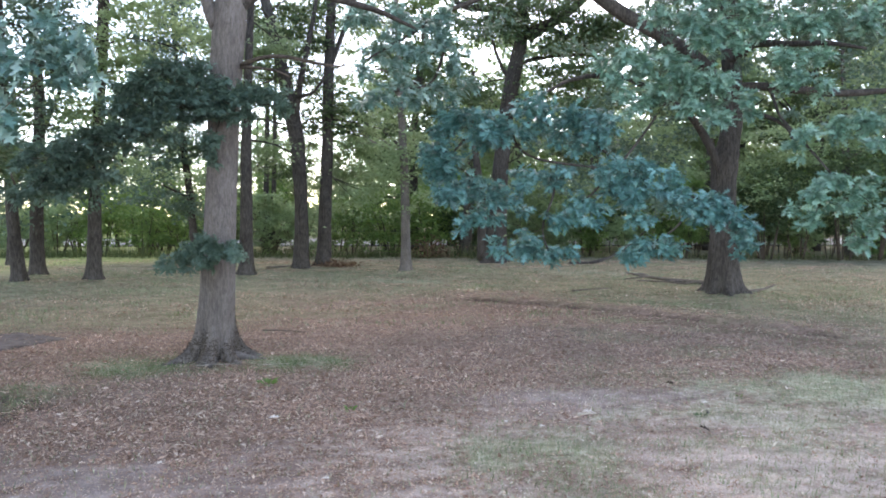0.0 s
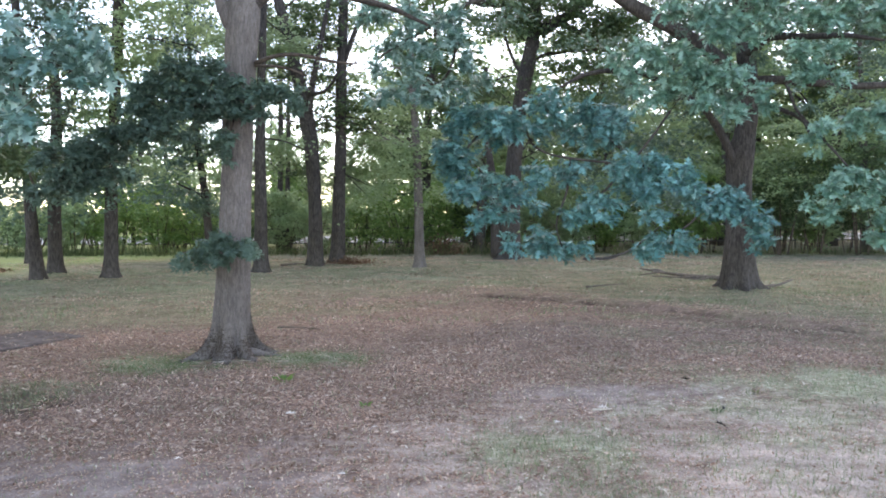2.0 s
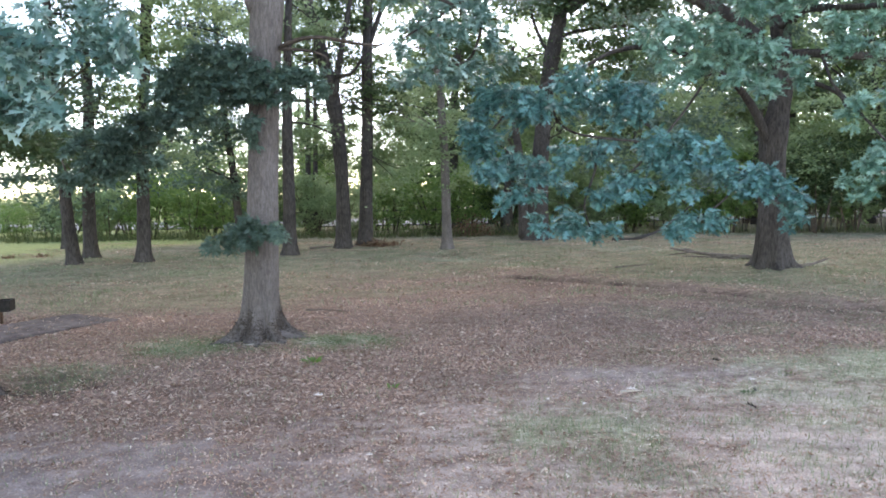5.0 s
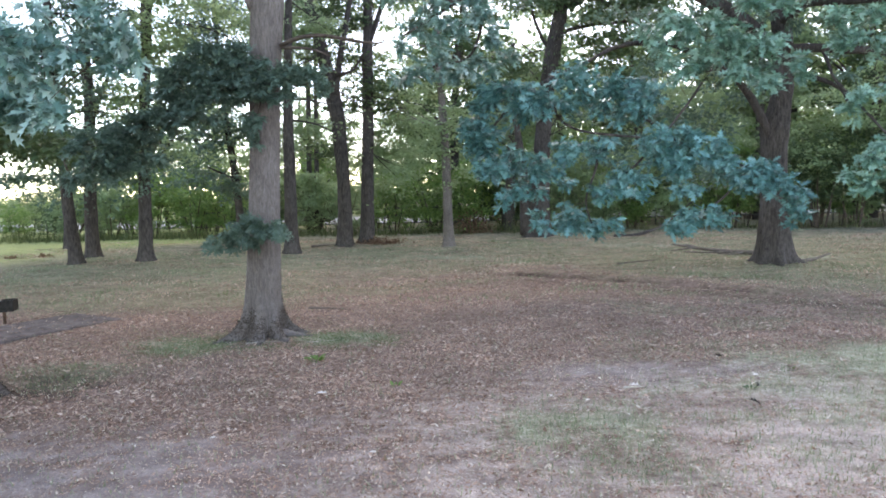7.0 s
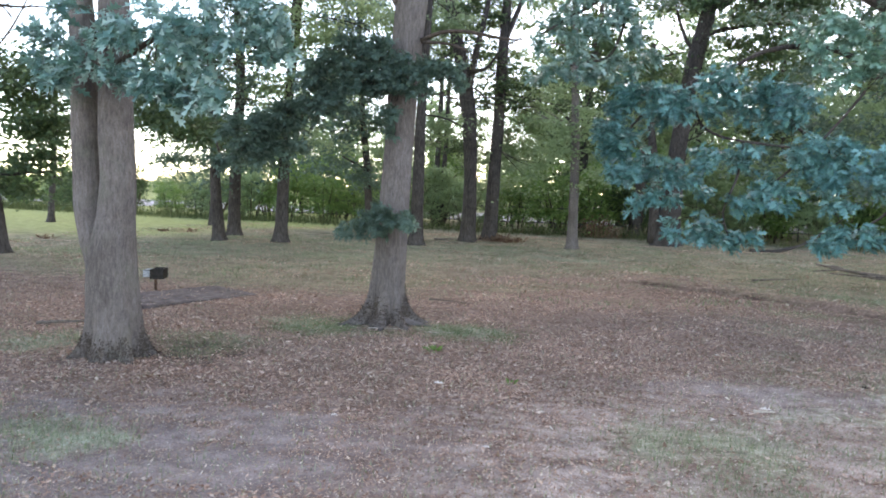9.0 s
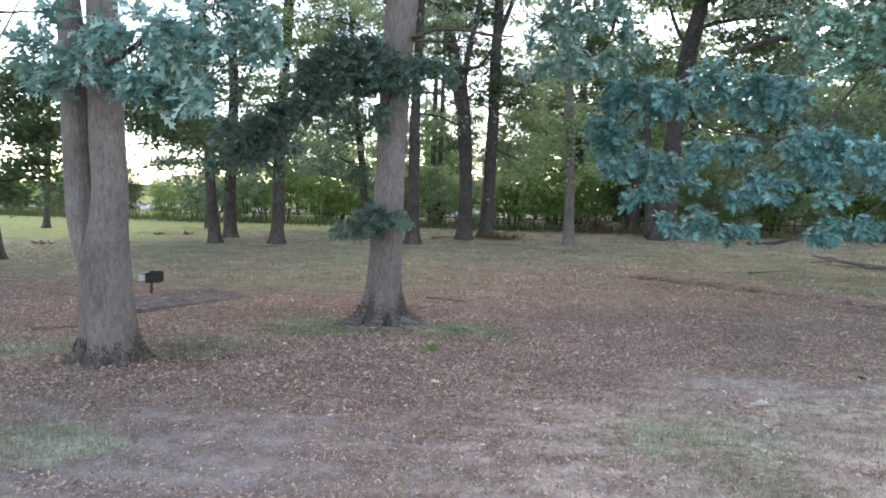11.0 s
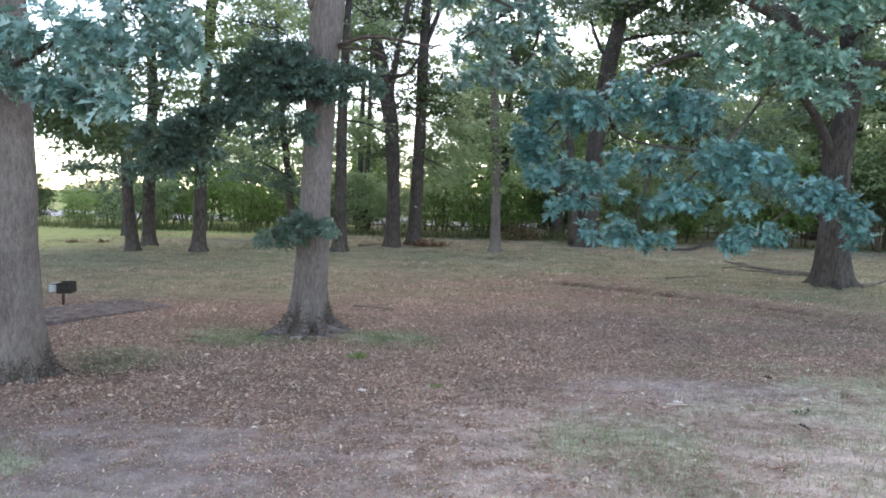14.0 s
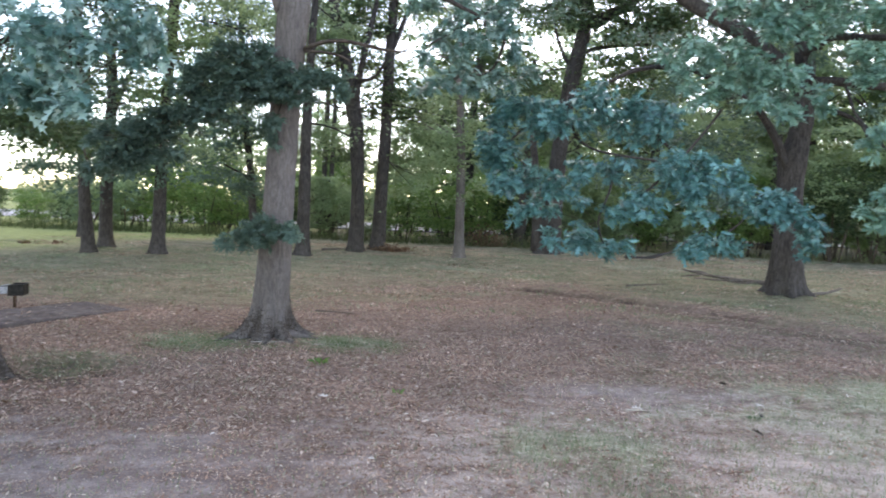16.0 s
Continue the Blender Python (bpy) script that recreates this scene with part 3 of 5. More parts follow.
# grass at the trunk feet; its darker green also carries the shade there
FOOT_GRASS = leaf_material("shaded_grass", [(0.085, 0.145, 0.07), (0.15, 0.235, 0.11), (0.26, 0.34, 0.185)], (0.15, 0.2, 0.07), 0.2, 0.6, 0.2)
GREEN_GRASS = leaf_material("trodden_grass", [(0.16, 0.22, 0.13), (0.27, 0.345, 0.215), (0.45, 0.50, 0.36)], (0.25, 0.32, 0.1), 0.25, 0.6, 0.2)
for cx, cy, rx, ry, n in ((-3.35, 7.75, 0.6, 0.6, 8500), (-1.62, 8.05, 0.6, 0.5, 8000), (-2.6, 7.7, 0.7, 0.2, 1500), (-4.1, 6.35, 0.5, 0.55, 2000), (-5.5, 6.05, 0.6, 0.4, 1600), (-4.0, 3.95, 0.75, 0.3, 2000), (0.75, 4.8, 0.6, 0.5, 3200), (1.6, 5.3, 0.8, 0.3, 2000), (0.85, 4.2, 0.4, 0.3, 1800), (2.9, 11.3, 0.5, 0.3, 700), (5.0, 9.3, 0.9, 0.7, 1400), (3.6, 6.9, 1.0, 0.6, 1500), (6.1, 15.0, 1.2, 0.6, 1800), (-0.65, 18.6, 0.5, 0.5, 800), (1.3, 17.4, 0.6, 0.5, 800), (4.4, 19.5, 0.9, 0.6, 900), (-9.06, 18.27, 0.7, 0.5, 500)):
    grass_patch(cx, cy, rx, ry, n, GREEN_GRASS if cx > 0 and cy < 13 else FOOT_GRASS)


def strewn_bits():
    n = 30000
    x, y = rng.normal(0, 6.0, n), 3.4 - 10 * rng.random(n) ** 1.4
    p = np.stack([x, y, [height(a, b) for a, b in zip(x, y)]], 1)
    k = 0.028 * rng.uniform(0.4, 1.5, n)
    me = swarm("leaf_bits", *CHIP, p + [0, 0, 0.004], flat_turns(n, 0.35), np.stack([k, k, 0.5 * k], 1), LITTER)
    tagged(new("leaf_bits", me), "scattered dry leaf bits on worn soil", "leaf litter", kind="stuff")


strewn_bits()

# ---- trees ----
# the near oak with its flared foot
def near_oak():
    o = (-2.67, 8.25, 0.0)
    tree = thing("oak_tree", o, "grey-barked oak with a flared foot among leaf litter and grass", "tree", "park oaks")
    trunk = stem(tree, o, [(-2.68, 8.25, -0.04, 0.199), (-2.67, 8.25, 0.46, 0.195), (-2.64, 8.25, 0.87, 0.191), (-2.60, 8.25, 1.53, 0.181), (-2.55, 8.25, 2.53, 0.174), (-2.50, 8.25, 3.38, 0.182), (-2.45, 8.25, 3.89, 0.188), (-2.42, 8.25, 4.28, 0.169), (-2.35, 8.25, 4.92, 0.150), (-2.22, 8.25, 6.37, 0.112), (-2.13, 8.25, 8.53, 0.049)],
         BARK, sides=72, rough=0.009, step=0.05, flare=1.5, lobes=7, seed=4, label="straight trunk with furrowed grey bark")
    moss(tree, trunk, 0.36, 11000, FOOT_CRUMB)
    stem(tree, o, [(-2.58, 8.20, 3.88, 0.081), (-2.67, 8.20, 4.07, 0.074), (-2.74, 8.20, 4.52, 0.061), (-2.93, 8.20, 5.41, 0.042)], BARK, "limb", 16, 0.006, 0.1)
    stem(tree, o, [(-2.49, 8.25, 3.89, 0.095), (-2.34, 8.25, 4.14, 0.086), (-2.08, 8.25, 4.31, 0.067), (-1.79, 8.45, 4.46, 0.059), (-1.48, 8.65, 4.40, 0.051), (-1.18, 8.95, 4.39, 0.046), (-0.79, 9.45, 4.41, 0.034), (-0.36, 10.05, 4.35, 0.020)], BARK_DARK, "limb", 14, 0.006, 0.08, seed=6, label="heavy limb arching out of the trunk")
    stem(tree, o, [(-2.30, 8.20, 3.44, 0.029), (-2.08, 8.10, 3.51, 0.025), (-1.82, 8.10, 3.53, 0.022), (-1.53, 8.10, 3.47, 0.019), (-1.30, 8.10, 3.41, 0.016), (-1.09, 8.10, 3.41, 0.006)], TWIG, "limb", 8, 0.003, 0.08)
    stem(tree, o, [(-2.30, 8.20, 3.42, 0.022), (-2.02, 8.10, 3.39, 0.016), (-1.82, 8.10, 3.35, 0.013), (-1.69, 8.10, 3.27, 0.006)], TWIG, "limb", 8, 0.002, 0.08)
    stem(tree, o, [(-2.46, 8.2, 0.06, 0.06), (-2.26, 8.2, 0.025, 0.04), (-2.1, 8.22, 0.0, 0.026), (-1.98, 8.24, -0.03, 0.012)], BARK, "root", 12, 0.008, 0.05, label="surface root running into the litter")
    low = [(-2.68, 8.10, 1.33, 0.019), (-2.84, 8.10, 1.34, 0.015), (-3.04, 8.10, 1.28, 0.012), (-3.20, 8.10, 1.24, 0.006)]
    stem(tree, o, low, TWIG, "limb", 8, 0.002, 0.08)
    bough = [(-2.50, 8.10, 2.90, 0.025), (-2.82, 7.95, 2.94, 0.021), (-3.27, 7.95, 2.88, 0.018), (-3.72, 7.95, 2.62, 0.014), (-4.30, 7.95, 2.37, 0.008), (-4.88, 7.95, 2.24, 0.005)]
    stem(tree, o, bough, TWIG, "limb", 8, 0.002, 0.08)
    spray = [(-3.03, 7.85, 3.36, 0.32, 0.08), (-2.72, 7.85, 3.35, 0.25, 0.09), (-3.28, 7.85, 3.25, 0.27, 0.08), (-3.48, 7.85, 3.1, 0.24, 0.07), (-2.85, 7.85, 3.17, 0.38, 0.1), (-2.46, 7.85, 3.14, 0.27, 0.1), (-2.25, 7.85, 3.04, 0.19, 0.11), (-3.16, 7.85, 3.07, 0.35, 0.1), (-3.54, 7.85, 2.94, 0.27, 0.09), (-2.66, 7.85, 2.97, 0.33, 0.11), (-3.04, 7.85, 2.87, 0.38, 0.09), (-2.4, 7.85, 2.86, 0.19, 0.08), (-3.36, 7.85, 2.8, 0.27, 0.08), (-3.55, 7.85, 2.69, 0.33, 0.08), (-3.87, 7.85, 2.62, 0.27, 0.08)]
    spray += [(-4.18, 7.85, 2.5, 0.27, 0.09), (-3.29, 7.85, 2.66, 0.25, 0.06), (-3.81, 7.85, 2.41, 0.33, 0.08), (-4.13, 7.85, 2.31, 0.33, 0.09), (-4.38, 7.85, 2.15, 0.27, 0.1), (-3.02, 7.85, 2.6, 0.16, 0.04), (-3.48, 7.85, 2.51, 0.19, 0.06), (-3.94, 7.85, 2.17, 0.27, 0.07), (-2.54, 7.85, 2.56, 0.14, 0.08), (-2.57, 7.85, 2.37, 0.1, 0.06), (-4.21, 7.85, 2.03, 0.27, 0.08), (-3.69, 7.85, 2.17, 0.19, 0.05), (-2.08, 7.85, 3.07, 0.2, 0.1), (-1.83, 7.85, 3.05, 0.19, 0.08), (-2.15, 7.85, 2.85, 0.13, 0.05)]
    spray += [(-1.71, 7.85, 2.92, 0.15, 0.06), (-4.57, 7.85, 2.36, 0.25, 0.09), (-4.64, 7.85, 1.98, 0.24, 0.08), (-2.73, 7.85, 2.77, 0.22, 0.05)]
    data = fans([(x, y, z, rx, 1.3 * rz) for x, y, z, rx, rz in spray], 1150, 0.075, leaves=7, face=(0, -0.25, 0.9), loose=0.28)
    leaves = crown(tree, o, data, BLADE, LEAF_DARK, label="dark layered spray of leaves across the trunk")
    twigs(leaves, o, data[3], data[4], [q[:3] for q in bough], TWIG, 6)
    tuft = [(-2.44, 7.8, 1.35, 0.19, 0.1), (-2.74, 7.8, 1.34, 0.19, 0.08), (-2.96, 7.8, 1.26, 0.16, 0.06), (-3.08, 7.8, 1.15, 0.09, 0.04), (-2.32, 7.8, 1.36, 0.1, 0.09), (-2.61, 7.8, 1.43, 0.14, 0.06), (-2.57, 7.8, 1.2, 0.14, 0.06), (-2.84, 7.8, 1.15, 0.1, 0.04)]
    data = fans([(x, y, z, 1.15 * rx, 1.1 * rz) for x, y, z, rx, rz in tuft], 700, 0.095, leaves=7)
    leaves = crown(tree, o, data, OAK, LEAF_DARK, label="small low tuft of leaves on the trunk")
    twigs(leaves, o, data[3], data[4], [q[:3] for q in low], TWIG, 2)
    # leaves above the view, added only to shade the ground below
    crown(tree, o, clumps([(-3.4, 10.6, 7.6, 4.4, 3.2, 1.1, 250, 75)], 0.15, 0.4, 0.5, seed=14), QUAD, LEAF_DARK, label="unseen high crown added to shade the clearing")


rng = np.random.default_rng(102)
near_oak()


# the double-stemmed oak
def double_oak():
    o = (-4.55, 5.66, 0.0)
    tree = thing("oak_tree", o, "double-stemmed grey oak, its stems parting above a joined trunk", "tree", "park oaks")
    trunk = stem(tree, o, [(-4.52, 5.66, -0.07, 0.231), (-4.52, 5.66, 0.26, 0.227), (-4.54, 5.66, 0.58, 0.226), (-4.55, 5.66, 0.95, 0.213), (-4.50, 5.66, 1.32, 0.166), (-4.47, 5.66, 1.68, 0.152), (-4.49, 5.66, 2.09, 0.151), (-4.50, 5.66, 2.59, 0.143), (-4.51, 5.66, 3.09, 0.135), (-4.51, 5.66, 3.64, 0.123), (-4.42, 5.66, 5.25, 0.088), (-4.32, 5.66, 7.06, 0.038)],
         BARK_MOSS, sides=72, rough=0.010, step=0.05, flare=0.8, lobes=7, seed=9, label="thick stem of furrowed grey bark")
    moss(tree, trunk, 0.26, 8000, FOOT_CRUMB)
    stem(tree, o, [(-4.72, 5.72, 0.67, 0.094), (-4.77, 5.72, 1.09, 0.135), (-4.84, 5.72, 1.41, 0.139), (-4.86, 5.72, 1.83, 0.133), (-4.87, 5.72, 2.35, 0.128), (-4.87, 5.72, 2.86, 0.122), (-4.92, 5.72, 3.37, 0.108), (-4.99, 5.72, 3.87, 0.089), (-5.20, 5.72, 5.84, 0.047)],
         BARK_MOSS, "second_stem", 56, 0.009, 0.05, seed=11, label="thinner stem leaning away")
    bough = [(-4.42, 5.60, 2.73, 0.031), (-3.73, 5.20, 2.88, 0.021), (-3.28, 5.20, 2.91, 0.015), (-2.83, 5.20, 2.77, 0.009)]
    stem(tree, o, bough, TWIG, "limb", 8, 0.002, 0.08)
    pale = [(-4.6, 5.1, 2.86, 0.17, 0.12), (-4.32, 5.1, 2.99, 0.21, 0.12), (-4.38, 5.1, 2.71, 0.16, 0.08), (-4.53, 5.1, 3.14, 0.17, 0.08), (-4.67, 5.1, 2.54, 0.12, 0.07), (-4.83, 5.1, 2.64, 0.09, 0.1)]
    pale += [(-3.9, 5.1, 3.05, 0.21, 0.08), (-3.52, 5.1, 3.05, 0.19, 0.09), (-3.22, 5.1, 3.02, 0.19, 0.1), (-2.92, 5.1, 3.02, 0.16, 0.12), (-2.69, 5.1, 3, 0.13, 0.1), (-2.91, 5.1, 2.84, 0.12, 0.07), (-2.68, 5.1, 2.77, 0.12, 0.08), (-2.6, 5.1, 2.9, 0.12, 0.08), (-3.97, 5.1, 2.88, 0.16, 0.12), (-3.32, 5.1, 2.77, 0.11, 0.07), (-3.55, 5.1, 2.89, 0.1, 0.04), (-4.01, 5.1, 2.62, 0.14, 0.07), (-3.96, 5.1, 2.53, 0.1, 0.05), (-3.7, 5.1, 2.62, 0.12, 0.05), (-3.32, 5.1, 2.59, 0.12, 0.07), (-3.51, 5.1, 2.5, 0.1, 0.04), (-3.67, 5.1, 2.46, 0.07, 0.04), (-3.17, 5.1, 2.45, 0.09, 0.05), (-3.49, 5.1, 2.4, 0.09, 0.05), (-3.22, 5.1, 2.35, 0.07, 0.04)]
    data = fans(pale, 85, 0.18, leaves=6)
    leaves = crown(tree, o, (data[0][:-280], data[1][:-280], data[2][:-280]), OAK, LEAF_PALE, label="hanging pale blue-green lobed leaves")
    single_leaves(leaves, o, data, 280, LEAF_SINGLE)
    twigs(leaves, o, data[3], data[4], [q[:3] for q in bough], TWIG, 2)
    # the two high boxes are unseen leaves added to darken the left ground
    data = clumps([(-5.8, 6.3, 4.6, 1.6, 1.2, 0.6, 50, 50), (-6.0, 5.4, 7.8, 3.6, 3.4, 1.2, 260, 75), (-7.6, 8.6, 7.6, 3.8, 3.4, 1.3, 300, 75)], 0.12, 0.28, 0.5, seed=3)
    crown(tree, o, data, QUAD, LEAF_DARK)


rng = np.random.default_rng(103)
double_oak()


# the spreading oak with hanging boughs
def spreading_oak():
    o = (6.1, 15.0, 0.0)
    tree = thing("oak_tree", o, "spreading oak with a forked dark trunk and low hanging boughs", "tree", "park oaks")
    stem(tree, o, [(6.09, 15, -0.09, 0.346), (6.08, 15, 0.43, 0.317), (6.07, 15, 1.16, 0.279), (6.06, 15, 1.88, 0.246), (6.06, 15, 2.48, 0.251), (6.07, 15, 2.84, 0.268), (6.15, 15, 3.2, 0.223), (6.2, 15, 3.68, 0.195), (6.21, 15, 4.39, 0.184), (6.17, 15, 5.1, 0.184), (6.12, 15, 5.93, 0.162), (6, 15, 7.09, 0.122), (5.72, 15, 9.17, 0.051)],
         BARK_DARK, sides=72, rough=0.032, step=0.06, flare=0.95, lobes=6, seed=5, label="dark trunk with buttressed foot")
    limbs = []
    limbs.append([(5.94, 14.9, 2.6, 0.087), (5.7, 14.8, 3.09, 0.090), (5.37, 14.7, 3.57, 0.076), (5.08, 14.5, 3.8, 0.061), (4.72, 14.2, 3.94, 0.049), (4.24, 13.8, 3.87, 0.034), (3.82, 13.5, 3.74, 0.020)])
    limbs.append([(6.14, 15, 4.27, 0.158), (5.48, 14.9, 4.92, 0.15), (4.78, 14.8, 5.35, 0.149), (4.31, 14.8, 5.62, 0.149), (3.86, 14.8, 5.85, 0.143), (3.48, 14.8, 6.1, 0.138), (2.77, 14.8, 6.62, 0.108), (1.82, 14.8, 7.37, 0.054)])
    limbs.append([(5.08, 14.4, 3.76, 0.064), (4.28, 13.8, 4.07, 0.056), (3.54, 13.2, 4.25, 0.048), (2.74, 12.8, 4.23, 0.041), (2.24, 12.4, 4.07, 0.035), (1.8, 12, 3.79, 0.024), (1.35, 11.6, 3.55, 0.019)])
    limbs.append([(6.14, 14.9, 4.38, 0.096), (6.5, 14.5, 4.35, 0.088), (7.04, 14.3, 4.25, 0.081), (8.13, 14.2, 4.14, 0.069), (8.92, 14.2, 4.19, 0.052), (9.71, 14.2, 4.25, 0.029)])
    limbs.append([(6.24, 14.6, 3.86, 0.053), (6.46, 14.2, 3.73, 0.046), (6.89, 14, 3.49, 0.034), (6.85, 13.6, 3.06, 0.022)])
    limbs.append([(6.13, 14.9, 4.96, 0.096), (6.29, 14.2, 5.14, 0.08), (6.67, 13.6, 4.98, 0.06), (7.31, 13.2, 4.9, 0.043), (7.83, 13, 4.75, 0.026)])
    limbs.append([(6.65, 14.2, 4.19, 0.034), (6.44, 13.4, 3.58, 0.027), (6.63, 12.6, 2.86, 0.02), (6.78, 12.2, 2.44, 0.015)])
    limbs.append([(1.8, 12, 3.79, 0.029), (1.08, 11.6, 3.46, 0.023), (0.6, 11.4, 3.16, 0.023), (0.14, 11.3, 2.65, 0.018), (-0.04, 11.2, 2.11, 0.014)])
    limbs.append([(1.08, 11.6, 3.46, 0.023), (1.22, 11.4, 2.8, 0.018), (1.49, 11.3, 2.61, 0.018), (1.87, 11.3, 2.54, 0.018), (2.48, 11.2, 2.46, 0.014)])
    limbs.append([(2.52, 11.8, 2.98, 0.024), (2.89, 11.4, 2.52, 0.023), (3.42, 11.3, 2.2, 0.018), (4.15, 11.3, 1.97, 0.018), (4.89, 11.3, 1.61, 0.014)])
    limbs.append([(1.87, 11.3, 2.54, 0.018), (1.81, 11.2, 2.02, 0.018), (1.59, 11.2, 1.47, 0.014), (1.73, 11.2, 1.11, 0.014)])
    limbs.append([(4.15, 13.6, 3.6, 0.027), (3.6, 12.6, 3.1, 0.02), (3.09, 11.8, 2.65, 0.019), (2.42, 11.3, 2.02, 0.014), (2.04, 11.2, 1.75, 0.014)])
    limbs.append([(4.15, 11.3, 1.97, 0.018), (3.8, 11.3, 1.47, 0.018), (3.34, 11.3, 1.2, 0.014)])
    limbs.append([(2.23, 13, 5.77, 0.053), (1.1, 12, 5.5, 0.044), (0.15, 11.6, 5.06, 0.033), (-0.58, 11.4, 4.55, 0.023), (-1.21, 11.3, 4.17, 0.014)])
    limbs.append([(0.15, 11.6, 5.06, 0.028), (0.05, 11.5, 4.31, 0.023), (-0.13, 11.5, 3.81, 0.019), (-0.77, 11.4, 3.7, 0.014)])
    for p in limbs:
        stem(tree, o, p, BARK_DARK, "limb", 10, min(0.012, 0.2 * p[0][3]), 0.12, seed=2)
    anchors = [q[:3] for p in limbs for q in p]
    blue = [(0.59, 11.2, 3.22, 0.43, 0.29), (1.04, 11.2, 3.25, 0.42, 0.29), (1.49, 11.2, 3.3, 0.45, 0.29), (1.53, 11.2, 3.55, 0.31, 0.14), (1.94, 11.2, 3.25, 0.45, 0.29), (2.3, 11.2, 3.04, 0.36, 0.24), (2.66, 11.2, 3.13, 0.31, 0.24), (0.7, 11.2, 2.93, 0.4, 0.14), (2.29, 11.2, 3.34, 0.27, 0.13), (0.14, 11.2, 3.34, 0.32, 0.33), (-0.11, 11.2, 2.89, 0.31, 0.34), (0.14, 11.2, 2.54, 0.4, 0.29), (-0.2, 11.2, 2.36, 0.25, 0.2), (0.32, 11.2, 2.2, 0.45, 0.24), (0.05, 11.2, 2, 0.31, 0.2)]
    blue += [(0.59, 11.2, 2.05, 0.33, 0.18), (0.97, 11.2, 2.05, 0.36, 0.17), (1.24, 11.2, 1.91, 0.22, 0.12), (0.5, 11.2, 1.78, 0.31, 0.18), (0.79, 11.2, 1.6, 0.25, 0.11), (1.4, 11.2, 2.36, 0.4, 0.15), (1.85, 11.2, 2.4, 0.31, 0.16), (1.82, 11.2, 2.18, 0.2, 0.18), (2.5, 11.2, 2.5, 0.27, 0.13), (2.86, 11.2, 2.55, 0.36, 0.18), (2.76, 11.2, 2.27, 0.45, 0.2), (3.14, 11.2, 2.2, 0.4, 0.24), (3.31, 11.2, 2.38, 0.27, 0.16), (3.12, 11.2, 2, 0.36, 0.13), (2.22, 11.2, 1.96, 0.4, 0.12)]
    blue += [(2.51, 11.2, 1.91, 0.31, 0.1), (2.04, 11.2, 1.73, 0.27, 0.17), (2.33, 11.2, 1.6, 0.22, 0.12), (1.82, 11.2, 1.68, 0.22, 0.12), (3.14, 11.2, 1.64, 0.27, 0.1), (1.23, 11.2, 1.29, 0.43, 0.14), (1.59, 11.2, 1.2, 0.36, 0.17), (1.78, 11.2, 1.06, 0.22, 0.13), (0.8, 11.2, 1.24, 0.25, 0.14), (1.96, 11.2, 1.14, 0.29, 0.09), (3.22, 11.2, 1.2, 0.34, 0.18), (2.88, 11.2, 1.11, 0.22, 0.11), (3.42, 11.2, 1.33, 0.22, 0.11), (3.73, 11.2, 1.24, 0.31, 0.16), (3.57, 11.2, 2.27, 0.31, 0.14)]
    blue += [(3.66, 11.2, 2.09, 0.27, 0.13), (3.93, 11.2, 1.96, 0.36, 0.17), (4.3, 11.2, 1.87, 0.4, 0.2), (4.66, 11.2, 1.78, 0.34, 0.18), (4.85, 11.2, 1.55, 0.24, 0.18), (4.94, 11.2, 1.24, 0.14, 0.16), (4.14, 11.2, 1.69, 0.29, 0.09), (4.47, 11.2, 2, 0.25, 0.09)]
    drape = [(-1.49, 11.4, 4.96, 0.28, 0.15), (-1.12, 11.4, 4.91, 0.37, 0.17), (-0.76, 11.4, 4.82, 0.37, 0.17), (-0.85, 11.4, 4.55, 0.31, 0.15), (-1.02, 11.4, 4.41, 0.2, 0.09), (-0.56, 11.4, 4.41, 0.28, 0.12), (-0.38, 11.4, 4.23, 0.31, 0.12), (-0.13, 11.4, 4.47, 0.33, 0.17), (-0.22, 11.4, 4.82, 0.37, 0.18), (0.14, 11.4, 4.64, 0.32, 0.22), (0.25, 11.4, 4.24, 0.26, 0.2), (0.14, 11.4, 4.96, 0.28, 0.14), (-1.2, 11.4, 4.09, 0.22, 0.07), (-0.75, 11.4, 4.09, 0.28, 0.08), (-0.95, 11.4, 3.69, 0.37, 0.16)]
    drape += [(-0.66, 11.4, 3.75, 0.37, 0.16), (-0.22, 11.4, 3.82, 0.37, 0.16), (0.05, 11.4, 3.6, 0.37, 0.15), (0.42, 11.4, 3.87, 0.13, 0.09), (-0.38, 11.4, 3.55, 0.22, 0.09), (-1.13, 11.4, 3.55, 0.24, 0.08)]
    data = fans(drape, 95, 0.19, leaves=7)
    leaves = crown(tree, o, data, OAK, LEAF_PALE, label="pale blue-green leaves draping from the high boughs")
    twigs(leaves, o, data[3], data[4], anchors, TWIG, 3)
    data = fans(blue, 108, 0.19, leaves=7)
    leaves = crown(tree, o, data, OAK, LEAF_BLUE, label="low boughs of blue-green lobed leaves")
    twigs(leaves, o, data[3], data[4], anchors, TWIG, 3)
